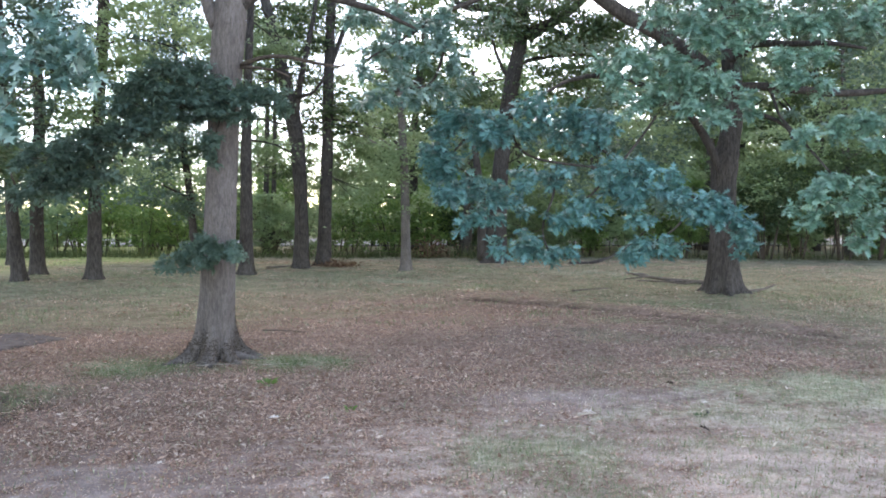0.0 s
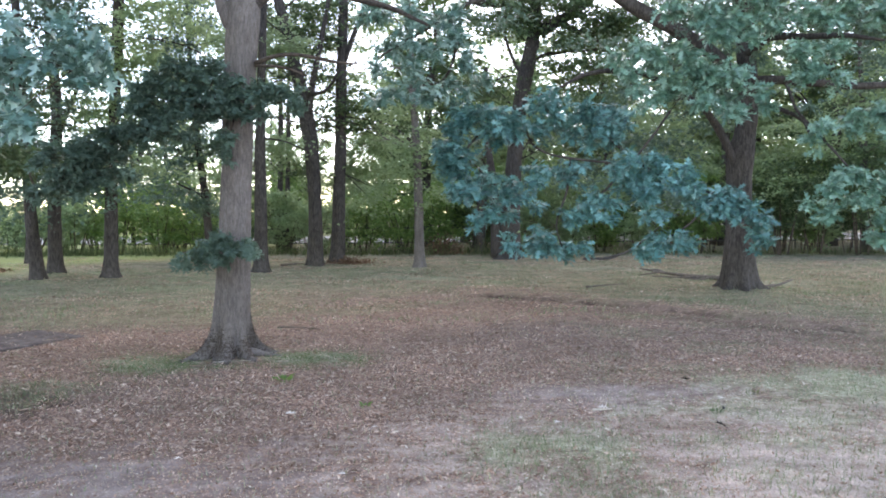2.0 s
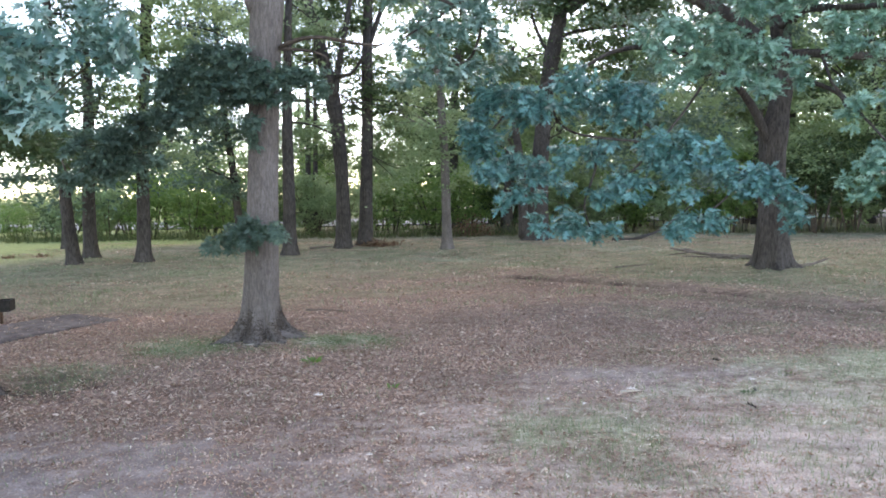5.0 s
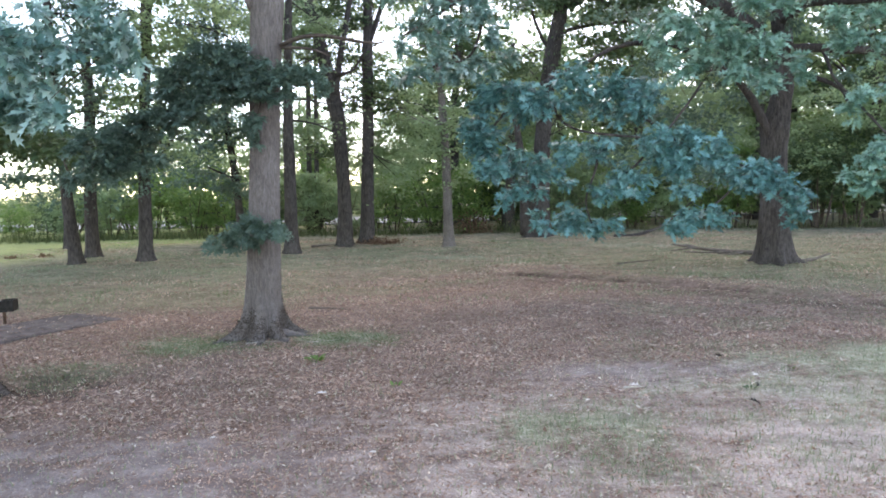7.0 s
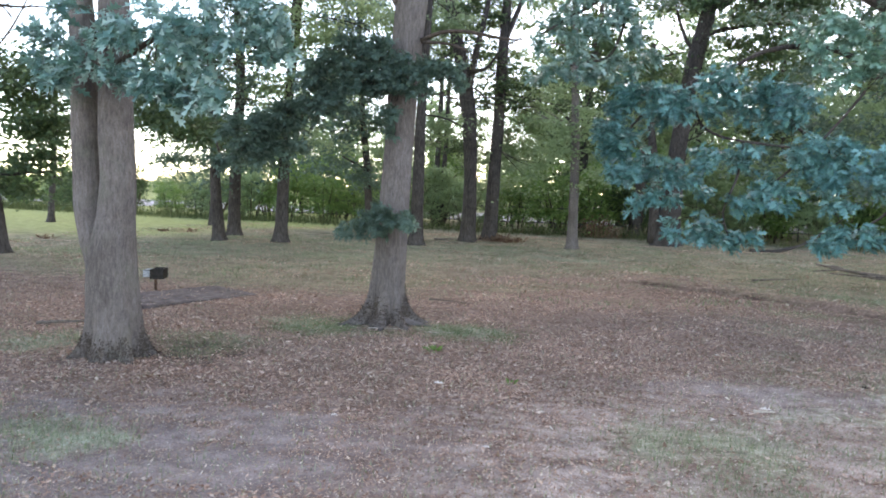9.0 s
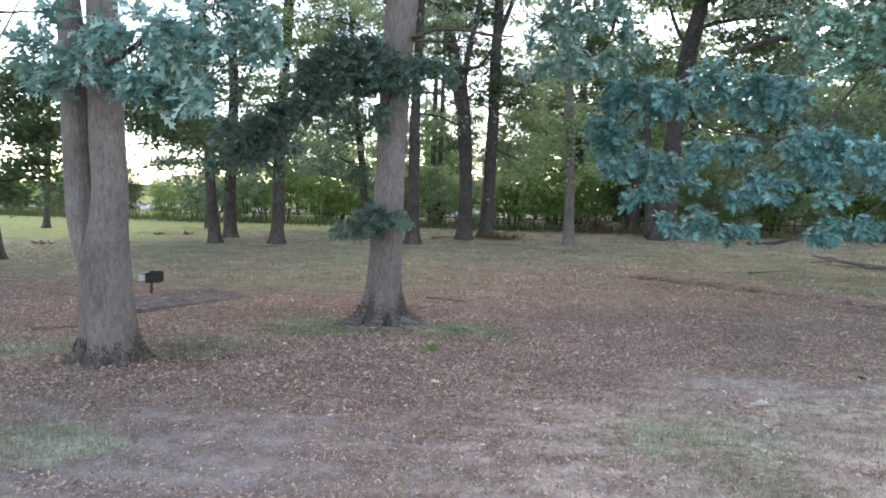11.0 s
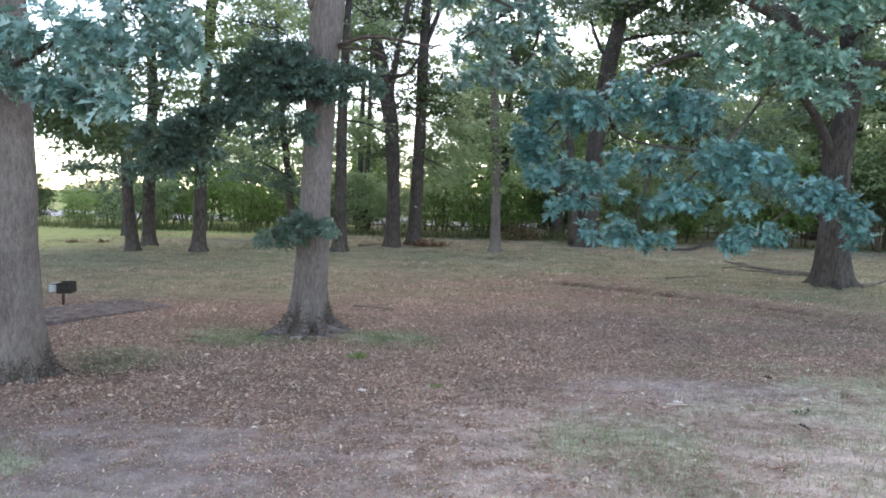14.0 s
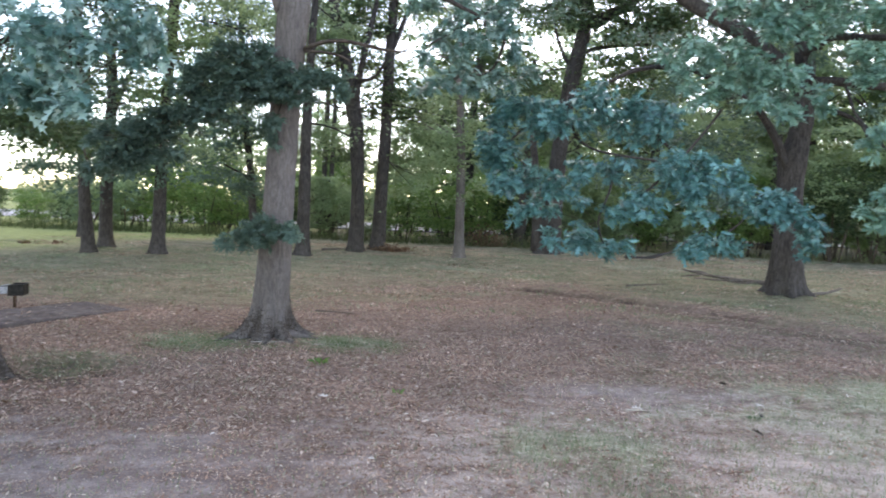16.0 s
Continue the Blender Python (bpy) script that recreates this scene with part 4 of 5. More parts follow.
    green = [(3.27, 12.2, 4.47, 0.34, 0.18), (2.88, 12.2, 4.32, 0.25, 0.11), (3.17, 12.2, 4.12, 0.3, 0.14), (3.58, 12.2, 4.37, 0.24, 0.16), (3.18, 12.2, 3.87, 0.22, 0.16), (3.39, 12.2, 3.68, 0.2, 0.13), (4.23, 12.2, 5.04, 0.41, 0.24), (4.71, 12.2, 5.04, 0.35, 0.24), (5.12, 12.2, 5.04, 0.26, 0.2), (4.04, 12.2, 4.56, 0.35, 0.18), (4.52, 12.2, 4.74, 0.41, 0.16), (5.13, 12.2, 4.74, 0.3, 0.13), (3.95, 12.2, 4.08, 0.32, 0.17), (4.44, 12.2, 4.08, 0.41, 0.2), (4.85, 12.2, 4.03, 0.22, 0.18)]
    green += [(4.25, 12.2, 3.74, 0.2, 0.13), (4.84, 12.2, 3.54, 0.26, 0.19), (5.32, 12.2, 3.79, 0.26, 0.13), (5.45, 12.2, 3.5, 0.24, 0.09), (5.89, 12.2, 4.47, 0.35, 0.16), (6.11, 12.2, 4.28, 0.41, 0.22), (6.57, 12.2, 4.41, 0.41, 0.14), (6.58, 12.2, 4.06, 0.12, 0.2), (6, 12.2, 3.97, 0.3, 0.11), (6.36, 12.2, 5.04, 0.51, 0.2), (5.78, 12.2, 5.14, 0.32, 0.18), (5.49, 12.2, 4.85, 0.26, 0.13), (6.65, 12.2, 5.14, 0.3, 0.18), (3.66, 12.2, 3.99, 0.26, 0.13), (7.23, 12.2, 5.14, 0.39, 0.2)]
    green += [(3.84, 12.2, 5.14, 0.34, 0.18), (5.29, 12.2, 5.28, 0.39, 0.14), (6.25, 12.2, 5.52, 0.59, 0.16), (4.51, 12.2, 5.52, 0.59, 0.16), (6.41, 12.2, 3.25, 0.35, 0.16), (7, 12.2, 3.21, 0.45, 0.2), (7.48, 12.2, 3.41, 0.35, 0.22), (7.3, 12.2, 3, 0.3, 0.13), (6.22, 12.2, 2.96, 0.18, 0.17), (6.83, 12.2, 2.34, 0.45, 0.18), (6.44, 12.2, 2.14, 0.3, 0.16), (6.25, 12.2, 1.89, 0.26, 0.13), (6.55, 12.2, 1.73, 0.26, 0.18), (6.86, 12.2, 1.85, 0.22, 0.15), (7.33, 12.2, 2.14, 0.35, 0.18)]
    green += [(7.54, 12.2, 2.34, 0.26, 0.18), (7.14, 12.2, 1.95, 0.26, 0.13), (7.44, 12.2, 1.55, 0.3, 0.18), (7.35, 12.2, 1.26, 0.28, 0.13), (7.65, 12.2, 1.85, 0.16, 0.18), (7.98, 12.2, 3.21, 0.39, 0.24), (8.01, 12.2, 2.14, 0.35, 0.24)]
    green += [(3.8, 12.2, 3.86, 0.39, 0.16), (4.39, 12.2, 3.49, 0.37, 0.16), (4.67, 12.2, 4.04, 0.39, 0.24), (3.51, 12.2, 4.26, 0.37, 0.16), (4.19, 12.2, 4.24, 0.3, 0.16)]
    data = fans(green, 95, 0.21, leaves=7)
    leaves = crown(tree, o, data, OAK, LEAF_OAK, label="pale green lobed leaves on the upper boughs")
    twigs(leaves, o, data[3], data[4], anchors, TWIG, 3)
    # inner and rear leaves take the dark leaf colour, which paints in their shade
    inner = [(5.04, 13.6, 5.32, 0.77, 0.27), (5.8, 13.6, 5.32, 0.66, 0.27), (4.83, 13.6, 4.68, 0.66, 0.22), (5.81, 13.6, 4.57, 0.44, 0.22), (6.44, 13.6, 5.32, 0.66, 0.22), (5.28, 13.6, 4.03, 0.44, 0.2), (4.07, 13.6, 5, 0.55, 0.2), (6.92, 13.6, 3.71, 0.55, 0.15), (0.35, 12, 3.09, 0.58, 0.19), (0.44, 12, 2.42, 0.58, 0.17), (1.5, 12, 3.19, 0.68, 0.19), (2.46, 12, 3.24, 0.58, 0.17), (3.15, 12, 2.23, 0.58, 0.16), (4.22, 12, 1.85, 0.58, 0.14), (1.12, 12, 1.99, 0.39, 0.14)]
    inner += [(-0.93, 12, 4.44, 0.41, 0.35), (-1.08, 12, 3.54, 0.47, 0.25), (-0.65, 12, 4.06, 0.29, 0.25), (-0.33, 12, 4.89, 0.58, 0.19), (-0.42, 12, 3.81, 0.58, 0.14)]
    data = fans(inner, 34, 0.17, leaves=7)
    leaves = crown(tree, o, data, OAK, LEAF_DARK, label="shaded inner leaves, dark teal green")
    twigs(leaves, o, data[3], data[4], anchors, TWIG, 3)
    # third box: unseen high leaves, added to shade the leaf bed
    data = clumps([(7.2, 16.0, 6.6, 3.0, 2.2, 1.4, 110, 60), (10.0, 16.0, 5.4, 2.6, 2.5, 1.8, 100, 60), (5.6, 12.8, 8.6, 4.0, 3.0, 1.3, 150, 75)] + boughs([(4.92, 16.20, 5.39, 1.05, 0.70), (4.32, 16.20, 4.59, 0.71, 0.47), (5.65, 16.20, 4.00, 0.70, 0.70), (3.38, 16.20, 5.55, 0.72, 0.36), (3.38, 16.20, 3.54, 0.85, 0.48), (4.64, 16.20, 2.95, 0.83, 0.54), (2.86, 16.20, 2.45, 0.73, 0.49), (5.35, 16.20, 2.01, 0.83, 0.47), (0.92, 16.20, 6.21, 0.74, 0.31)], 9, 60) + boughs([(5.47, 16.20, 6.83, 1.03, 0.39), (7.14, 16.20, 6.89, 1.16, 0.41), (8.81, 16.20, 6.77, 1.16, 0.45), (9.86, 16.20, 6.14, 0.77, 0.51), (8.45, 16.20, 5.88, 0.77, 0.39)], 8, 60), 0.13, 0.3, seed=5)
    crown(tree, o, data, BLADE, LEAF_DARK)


rng = np.random.default_rng(104)
spreading_oak()


def side_boughs(tree, o, trunk, bark, seed, count=9):
    """Thin forking boughs that leave the upper trunk on all sides, each with its twigs."""
    g = np.random.default_rng(seed + 500)
    p = np.array(trunk)
    z = np.sort(g.uniform(max(2.6, 0.3 * p[-1, 2]), min(9.0, p[-1, 2] - 0.4), count))
    for zz in z:
        root = np.array([np.interp(zz, p[:, 2], p[:, i]) for i in range(4)])
        a, far = g.uniform(0, 6.28), g.uniform(0.9, 2.4)
        r = min(0.035, root[3] * 0.4) * g.uniform(0.6, 1.1)
        way = np.array([math.cos(a), math.sin(a), g.uniform(0.1, 0.9)])
        q = [root[:3]]
        for i in range(4):
            way = way + g.normal(size=3) * 0.28 - [0, 0, 0.06 * i]
            q.append(q[-1] + way * far / 4)
        pieces = [tube([c - np.array(o) for c in q], np.linspace(r, 0.3 * r, 5), 6, step=0.25)]
        for i in range(5):
            k = int(g.integers(1, 4))
            c = q[k] + (q[k + 1] - q[k]) * g.uniform(0, 1)
            d = (q[k + 1] - q[k]) / np.linalg.norm(q[k + 1] - q[k]) + g.normal(size=3) * 0.6
            e = c + d * far * 0.22
            pieces.append(tube([c - np.array(o), e - np.array(o), e + (d + g.normal(size=3) * 0.4) * far * 0.18 - np.array(o)], [0.45 * r, 0.3 * r, 0.15 * r], 4, step=0.3))
        v, f = joined(pieces)
        part("side_bough", mesh_from("side_bough", v, f, bark), tree)


# the row of oaks farther back
def back_oak(base, stems, foliage, bark=BARK_DARK, leaf_mat=LEAF_CANOPY, label="tall dark-barked oak with a high thin crown", seed=1, leaf=0.13, flare=0.6):
    o = (base[0], base[1], 0.0)
    tree = thing("oak_tree", o, label, "tree", "park oaks")
    stem(tree, o, stems[0], bark, sides=28, rough=0.014, step=0.12, flare=flare, lobes=5, seed=seed)
    for p in stems[1:]:
        stem(tree, o, p, bark, "limb", 10, 0.01, 0.2, seed=seed)
    side_boughs(tree, o, stems[0], bark, seed)
    if foliage:
        crown(tree, o, clumps(foliage, leaf, 0.32, 0.36, seed=seed), BLADE, leaf_mat)
    return tree


back_oak((-4.53, 22.62), [
    [(-4.53, 22.62, -0.15, 0.270), (-4.50, 22.62, 0.88, 0.233), (-4.50, 22.62, 2.16, 0.206), (-4.59, 22.62, 3.97, 0.231), (-4.78, 22.62, 5.04, 0.257), (-5.04, 22.62, 6.30, 0.194), (-5.29, 22.62, 7.36, 0.175), (-5.55, 22.62, 8.42, 0.157), (-5.97, 22.62, 10.53, 0.103), (-6.29, 22.62, 12.96, 0.051)],
    [(-4.67, 22.50, 4.85, 0.141), (-4.47, 22.50, 5.92, 0.106), (-4.23, 22.50, 6.98, 0.088), (-4.01, 22.50, 8.04, 0.070), (-3.72, 22.50, 9.79, 0.035)],
    [(-4.55, 22.40, 5.46, 0.070), (-4.01, 22.40, 5.54, 0.053), (-3.47, 22.40, 6.43, 0.035)]],
    boughs([(-4.98, 23.70, 7.63, 1.32, 0.85), (-4.82, 23.70, 4.92, 0.85, 0.47), (-3.49, 23.70, 5.39, 0.85, 1.04), (-5.91, 23.70, 8.38, 1.13, 0.56), (-4.22, 23.70, 8.56, 1.13, 0.56), (-5.41, 23.70, 3.32, 0.76, 0.48), (-4.52, 23.70, 6.52, 0.76, 0.47), (-5.75, 23.70, 6.52, 0.76, 0.57)], 8), seed=21)
back_oak((-3.98, 23.65), [
    [(-4.00, 23.65, -0.15, 0.264), (-3.94, 23.65, 0.65, 0.236), (-3.89, 23.65, 2.18, 0.207), (-3.80, 23.65, 4.07, 0.187), (-3.76, 23.65, 5.95, 0.177), (-3.69, 23.65, 7.62, 0.158), (-3.60, 23.65, 9.10, 0.139), (-3.47, 23.65, 11.48, 0.092), (-3.41, 23.65, 14.20, 0.046)],
    [(-3.65, 23.60, 6.68, 0.084), (-3.38, 23.60, 7.42, 0.084), (-3.12, 23.60, 8.07, 0.074), (-2.70, 23.60, 9.27, 0.046)]],
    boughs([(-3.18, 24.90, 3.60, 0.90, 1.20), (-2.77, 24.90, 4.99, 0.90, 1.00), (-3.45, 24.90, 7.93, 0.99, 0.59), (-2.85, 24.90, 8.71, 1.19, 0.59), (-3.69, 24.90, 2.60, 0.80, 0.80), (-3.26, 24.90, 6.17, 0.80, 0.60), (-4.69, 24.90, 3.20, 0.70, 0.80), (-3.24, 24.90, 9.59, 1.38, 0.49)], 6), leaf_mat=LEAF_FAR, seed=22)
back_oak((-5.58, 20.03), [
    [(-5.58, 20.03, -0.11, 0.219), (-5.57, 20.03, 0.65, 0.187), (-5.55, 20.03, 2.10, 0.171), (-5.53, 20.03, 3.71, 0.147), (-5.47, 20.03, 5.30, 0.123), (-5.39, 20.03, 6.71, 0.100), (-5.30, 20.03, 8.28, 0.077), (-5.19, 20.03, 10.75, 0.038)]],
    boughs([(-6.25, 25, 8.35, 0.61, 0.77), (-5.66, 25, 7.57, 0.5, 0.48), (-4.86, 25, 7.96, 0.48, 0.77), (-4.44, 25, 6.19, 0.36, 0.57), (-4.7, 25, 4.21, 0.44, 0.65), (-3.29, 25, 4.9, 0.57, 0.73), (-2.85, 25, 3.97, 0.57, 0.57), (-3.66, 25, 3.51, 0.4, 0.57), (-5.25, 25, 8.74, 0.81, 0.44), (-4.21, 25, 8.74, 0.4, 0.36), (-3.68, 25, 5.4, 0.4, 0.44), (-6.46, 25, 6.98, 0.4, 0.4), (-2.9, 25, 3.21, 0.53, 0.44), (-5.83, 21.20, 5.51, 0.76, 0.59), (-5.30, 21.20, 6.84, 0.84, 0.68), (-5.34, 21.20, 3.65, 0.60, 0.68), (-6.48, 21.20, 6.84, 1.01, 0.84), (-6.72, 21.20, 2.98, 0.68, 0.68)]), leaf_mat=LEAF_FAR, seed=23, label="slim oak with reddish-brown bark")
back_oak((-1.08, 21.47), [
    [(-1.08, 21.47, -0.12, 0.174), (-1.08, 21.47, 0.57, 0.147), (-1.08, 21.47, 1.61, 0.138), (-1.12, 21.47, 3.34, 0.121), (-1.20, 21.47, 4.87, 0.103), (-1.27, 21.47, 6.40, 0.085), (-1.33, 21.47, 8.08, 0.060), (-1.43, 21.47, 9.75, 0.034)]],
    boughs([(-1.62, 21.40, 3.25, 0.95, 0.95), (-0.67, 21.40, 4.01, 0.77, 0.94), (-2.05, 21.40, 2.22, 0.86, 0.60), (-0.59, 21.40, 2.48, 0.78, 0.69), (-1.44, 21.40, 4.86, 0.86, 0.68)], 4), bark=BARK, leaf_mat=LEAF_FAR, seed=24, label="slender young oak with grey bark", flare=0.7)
back_oak((1.93, 25.37), [
    [(1.93, 25.37, -0.16, 0.471), (1.97, 25.37, 0.78, 0.409), (2.06, 25.37, 1.80, 0.336), (2.16, 25.37, 3.43, 0.284), (2.35, 25.37, 5.25, 0.263), (2.55, 25.37, 6.45, 0.272), (2.79, 25.37, 7.45, 0.261), (2.98, 25.37, 8.45, 0.200), (2.90, 25.37, 9.44, 0.160), (2.72, 25.37, 11.60, 0.080)],
    [(3.1, 25.3, 8.08, 0.245), (3.58, 25.3, 8.35, 0.204), (4.34, 25.3, 8.75, 0.164), (4.94, 25.3, 9.22, 0.133), (5.83, 25.3, 10.01, 0.082)],
    [(3.06, 25.3, 8.31, 0.184), (2.49, 25.3, 8.91, 0.153), (1.56, 25.3, 9.07, 0.133), (0.88, 25.3, 9.07, 0.112), (0.12, 25.3, 9.62, 0.061)],
    [(3.84, 25.3, 8.43, 0.112), (4.35, 25.3, 8.04, 0.102), (4.95, 25.3, 8, 0.102), (5.52, 25.3, 7.44, 0.092), (5.69, 25.3, 7.12, 0.051)],
    [(2.94, 25.3, 7.16, 0.082), (3.39, 25.3, 7.28, 0.072), (4.15, 25.3, 7.38, 0.061), (5.26, 25.3, 7.44, 0.041)],
    [(2.64, 25.3, 6.44, 0.092), (2.24, 25.3, 6.84, 0.061), (1.93, 25.3, 7.64, 0.051), (1.73, 25.3, 8.43, 0.031)],
    [(1.51, 25.30, 0.07, 0.204), (1.51, 25.30, 1.60, 0.183), (1.34, 25.30, 3.22, 0.142), (1.13, 25.30, 4.84, 0.081)]],
    boughs([(4.22, 24.6, 8.63, 0.72, 0.44), (5.43, 24.6, 8.4, 0.64, 0.52), (6.03, 24.6, 7.82, 0.56, 0.44), (3.94, 24.6, 7.47, 0.52, 0.44), (4.83, 24.6, 6.86, 0.64, 0.4), (2.23, 24.6, 8.36, 0.52, 0.36), (5.41, 24.6, 7.44, 0.4, 0.28), (6.57, 24.6, 8.63, 0.52, 0.4), (3.45, 24.6, 6.7, 0.44, 0.36), (1.91, 25.00, 8.15, 1.19, 0.70), (5.88, 25.00, 8.15, 1.19, 0.52), (4.50, 25.00, 7.76, 1.00, 0.40), (4.31, 25.00, 6.39, 1.00, 0.44), (4.92, 25.00, 5.60, 1.10, 0.50), (3.49, 25.00, 8.94, 1.39, 0.44), (1.12, 25.00, 6.39, 0.60, 0.70), (4.28, 25.00, 9.62, 1.78, 0.50), (1.51, 25.00, 9.42, 1.39, 0.50)]), seed=25, label="old oak with a leaning forked trunk", leaf=0.15)
back_oak((-9.06, 18.27), [
    [(-9.07, 18.27, -0.09, 0.206), (-9.05, 18.27, 0.59, 0.172), (-9.02, 18.27, 1.63, 0.159), (-8.95, 18.27, 3.09, 0.138), (-8.84, 18.27, 4.55, 0.131), (-8.72, 18.27, 5.84, 0.138), (-8.65, 18.27, 6.99, 0.144), (-8.58, 18.27, 8.55, 0.091), (-8.50, 18.27, 10.66, 0.045)],
    [(-8.86, 18.10, 2.50, 0.059), (-8.42, 18.10, 2.86, 0.053), (-8.08, 18.10, 3.22, 0.046), (-7.89, 18.10, 3.73, 0.027)]],
    # last box is out of view, added to shade the ground before this oak
    boughs([(-8.29, 18.00, 6.21, 1.00, 0.64), (-7.91, 18.00, 4.22, 0.94, 0.65), (-8.92, 18.00, 4.29, 0.65, 0.79), (-9.17, 18.00, 5.50, 0.79, 0.57), (-7.67, 18.00, 5.36, 0.86, 0.57), (-8.16, 18.00, 3.07, 0.58, 0.43), (-8.20, 18.00, 7.33, 1.28, 0.43), (-7.35, 18.00, 6.63, 0.86, 0.43)], 8) + [(-7.6, 13.6, 8.9, 4.2, 3.0, 1.0, 220, 75)], leaf_mat=LEAF_FAR, seed=26)
back_oak((-11.55, 20.02), [
    [(-11.55, 20.02, -0.10, 0.218), (-11.55, 20.02, 0.65, 0.189), (-11.53, 20.02, 1.62, 0.175), (-11.43, 20.02, 3.23, 0.160), (-11.34, 20.02, 4.82, 0.146), (-11.45, 20.02, 6.40, 0.131), (-11.50, 20.02, 7.81, 0.117), (-11.57, 20.02, 10.75, 0.054)],
    [(-11.36, 20.00, 3.86, 0.070), (-10.94, 20.00, 4.82, 0.056), (-10.52, 20.00, 5.76, 0.042)]],
    boughs([(-10.41, 19.40, 6.56, 1.16, 0.69), (-10.20, 19.40, 2.87, 0.86, 0.55), (-10.31, 19.40, 4.41, 0.78, 0.78), (-11.16, 19.40, 7.01, 0.93, 0.62), (-13.57, 19.40, 4.41, 0.93, 0.62), (-12.83, 19.40, 3.49, 0.78, 0.62), (-13.68, 19.40, 5.64, 0.93, 0.77), (-13.18, 19.40, 2.40, 0.62, 0.47), (-10.37, 19.40, 7.77, 1.23, 0.46), (-11.75, 19.40, 7.92, 1.08, 0.54), (-14.13, 19.4, 3.61, 0.66, 0.31), (-13.38, 19.4, 3.21, 0.39, 0.16), (-13.93, 19.4, 4.17, 0.71, 0.28), (-12.34, 19.4, 3.4, 0.66, 0.31), (-11.28, 19.4, 3.52, 0.78, 0.28), (-12.36, 19.4, 2.58, 0.5, 0.47), (-9.89, 19.4, 3.57, 0.55, 0.31), (-12.12, 19.4, 1.8, 0.47, 0.31), (-13.58, 19.4, 3.81, 0.55, 0.22)], 8), leaf_mat=LEAF_DARK, seed=27)
back_oak((-10.86, 17.96), [
    [(-10.83, 17.96, -0.09, 0.181), (-10.89, 17.96, 0.76, 0.155), (-10.96, 17.96, 1.48, 0.148), (-11.00, 17.96, 2.78, 0.129), (-11.04, 17.96, 4.21, 0.116), (-11.11, 17.96, 5.63, 0.103), (-11.15, 17.96, 7.04, 0.090), (-11.23, 17.96, 9.82, 0.042)]],
    boughs([(-10.48, 17.40, 4.82, 0.90, 0.76), (-10.11, 17.40, 3.23, 1.12, 0.56), (-10.77, 17.40, 2.47, 0.77, 0.56), (-11.49, 17.40, 3.86, 0.84, 0.98), (-11.28, 17.40, 5.78, 0.83, 0.69), (-9.94, 17.4, 2.54, 0.59, 0.45), (-9.15, 17.4, 2.84, 0.63, 0.45), (-8.86, 17.4, 2.14, 0.35, 0.35)], 8), leaf_mat=LEAF_DARK, seed=28)
back_oak((-14.75, 23.9), [
    [(-14.75, 23.90, -0.08, 0.107), (-14.67, 23.90, 1.22, 0.090), (-14.57, 23.90, 3.14, 0.074), (-14.40, 23.90, 5.99, 0.049)]], [(-14.5, 23.9, 5.2, 1.6, 1.2, 1.4, 36, 40)], seed=29, label="thin young tree at the lawn's edge")
back_oak((-9.2, 25.5), [
    [(-8.96, 25.50, -0.05, 0.146), (-9.02, 25.50, 1.19, 0.136), (-9.15, 25.50, 2.83, 0.125), (-9.36, 25.50, 4.66, 0.115), (-9.52, 25.50, 6.88, 0.086), (-9.60, 25.50, 9.28, 0.057)],
    [(-9.04, 25.40, 2.31, 0.058), (-9.69, 25.40, 2.62, 0.038), (-10.10, 25.40, 2.82, 0.019)]], boughs([(-9.85, 25.30, 8.03, 1.71, 1.01), (-9.11, 25.30, 9.42, 1.41, 0.60), (-9.18, 25.30, 6.24, 1.21, 1.11), (-9.82, 25.30, 4.23, 1.12, 1.12), (-10.46, 25.30, 2.82, 1.02, 0.81), (-8.20, 25.30, 4.03, 0.81, 1.22), (-8.85, 25.30, 2.01, 0.82, 0.51)]), leaf_mat=LEAF_DARK, seed=30, label="slim leaning tree before the undergrowth")
back_oak((1.12, 29.5), [
    [(1.05, 29.50, -0.04, 0.262), (1.07, 29.50, 1.11, 0.250), (1.19, 29.50, 2.53, 0.202), (1.28, 29.50, 4.66, 0.142), (1.36, 29.50, 7.69, 0.094)]], boughs([(7.34, 29.00, 5.07, 2.09, 1.16), (9.23, 29.00, 3.68, 1.63, 1.17), (1.77, 29.00, 4.84, 1.40, 1.40), (6.21, 29.00, 2.75, 1.63, 1.17), (3.41, 29.00, 2.75, 1.40, 1.17)]), leaf_mat=LEAF_FAR, seed=31, label="dark trunk standing in the undergrowth")
back_oak((-8.1, 31.0), [
    [(-7.75, 31.00, -0.08, 0.134), (-7.72, 31.00, 2.33, 0.121), (-7.64, 31.00, 4.81, 0.109), (-7.56, 31.00, 8.49, 0.084), (-7.47, 31.00, 12.12, 0.048)],
    [(-7.47, 31.00, -0.08, 0.122), (-7.39, 31.00, 2.33, 0.109), (-7.31, 31.00, 4.81, 0.097), (-7.22, 31.00, 8.49, 0.072)]], [(-8.0, 31.0, 8.0, 1.8, 1.2, 2.0, 30, 40)], seed=32, label="twin thin trunks in the undergrowth")
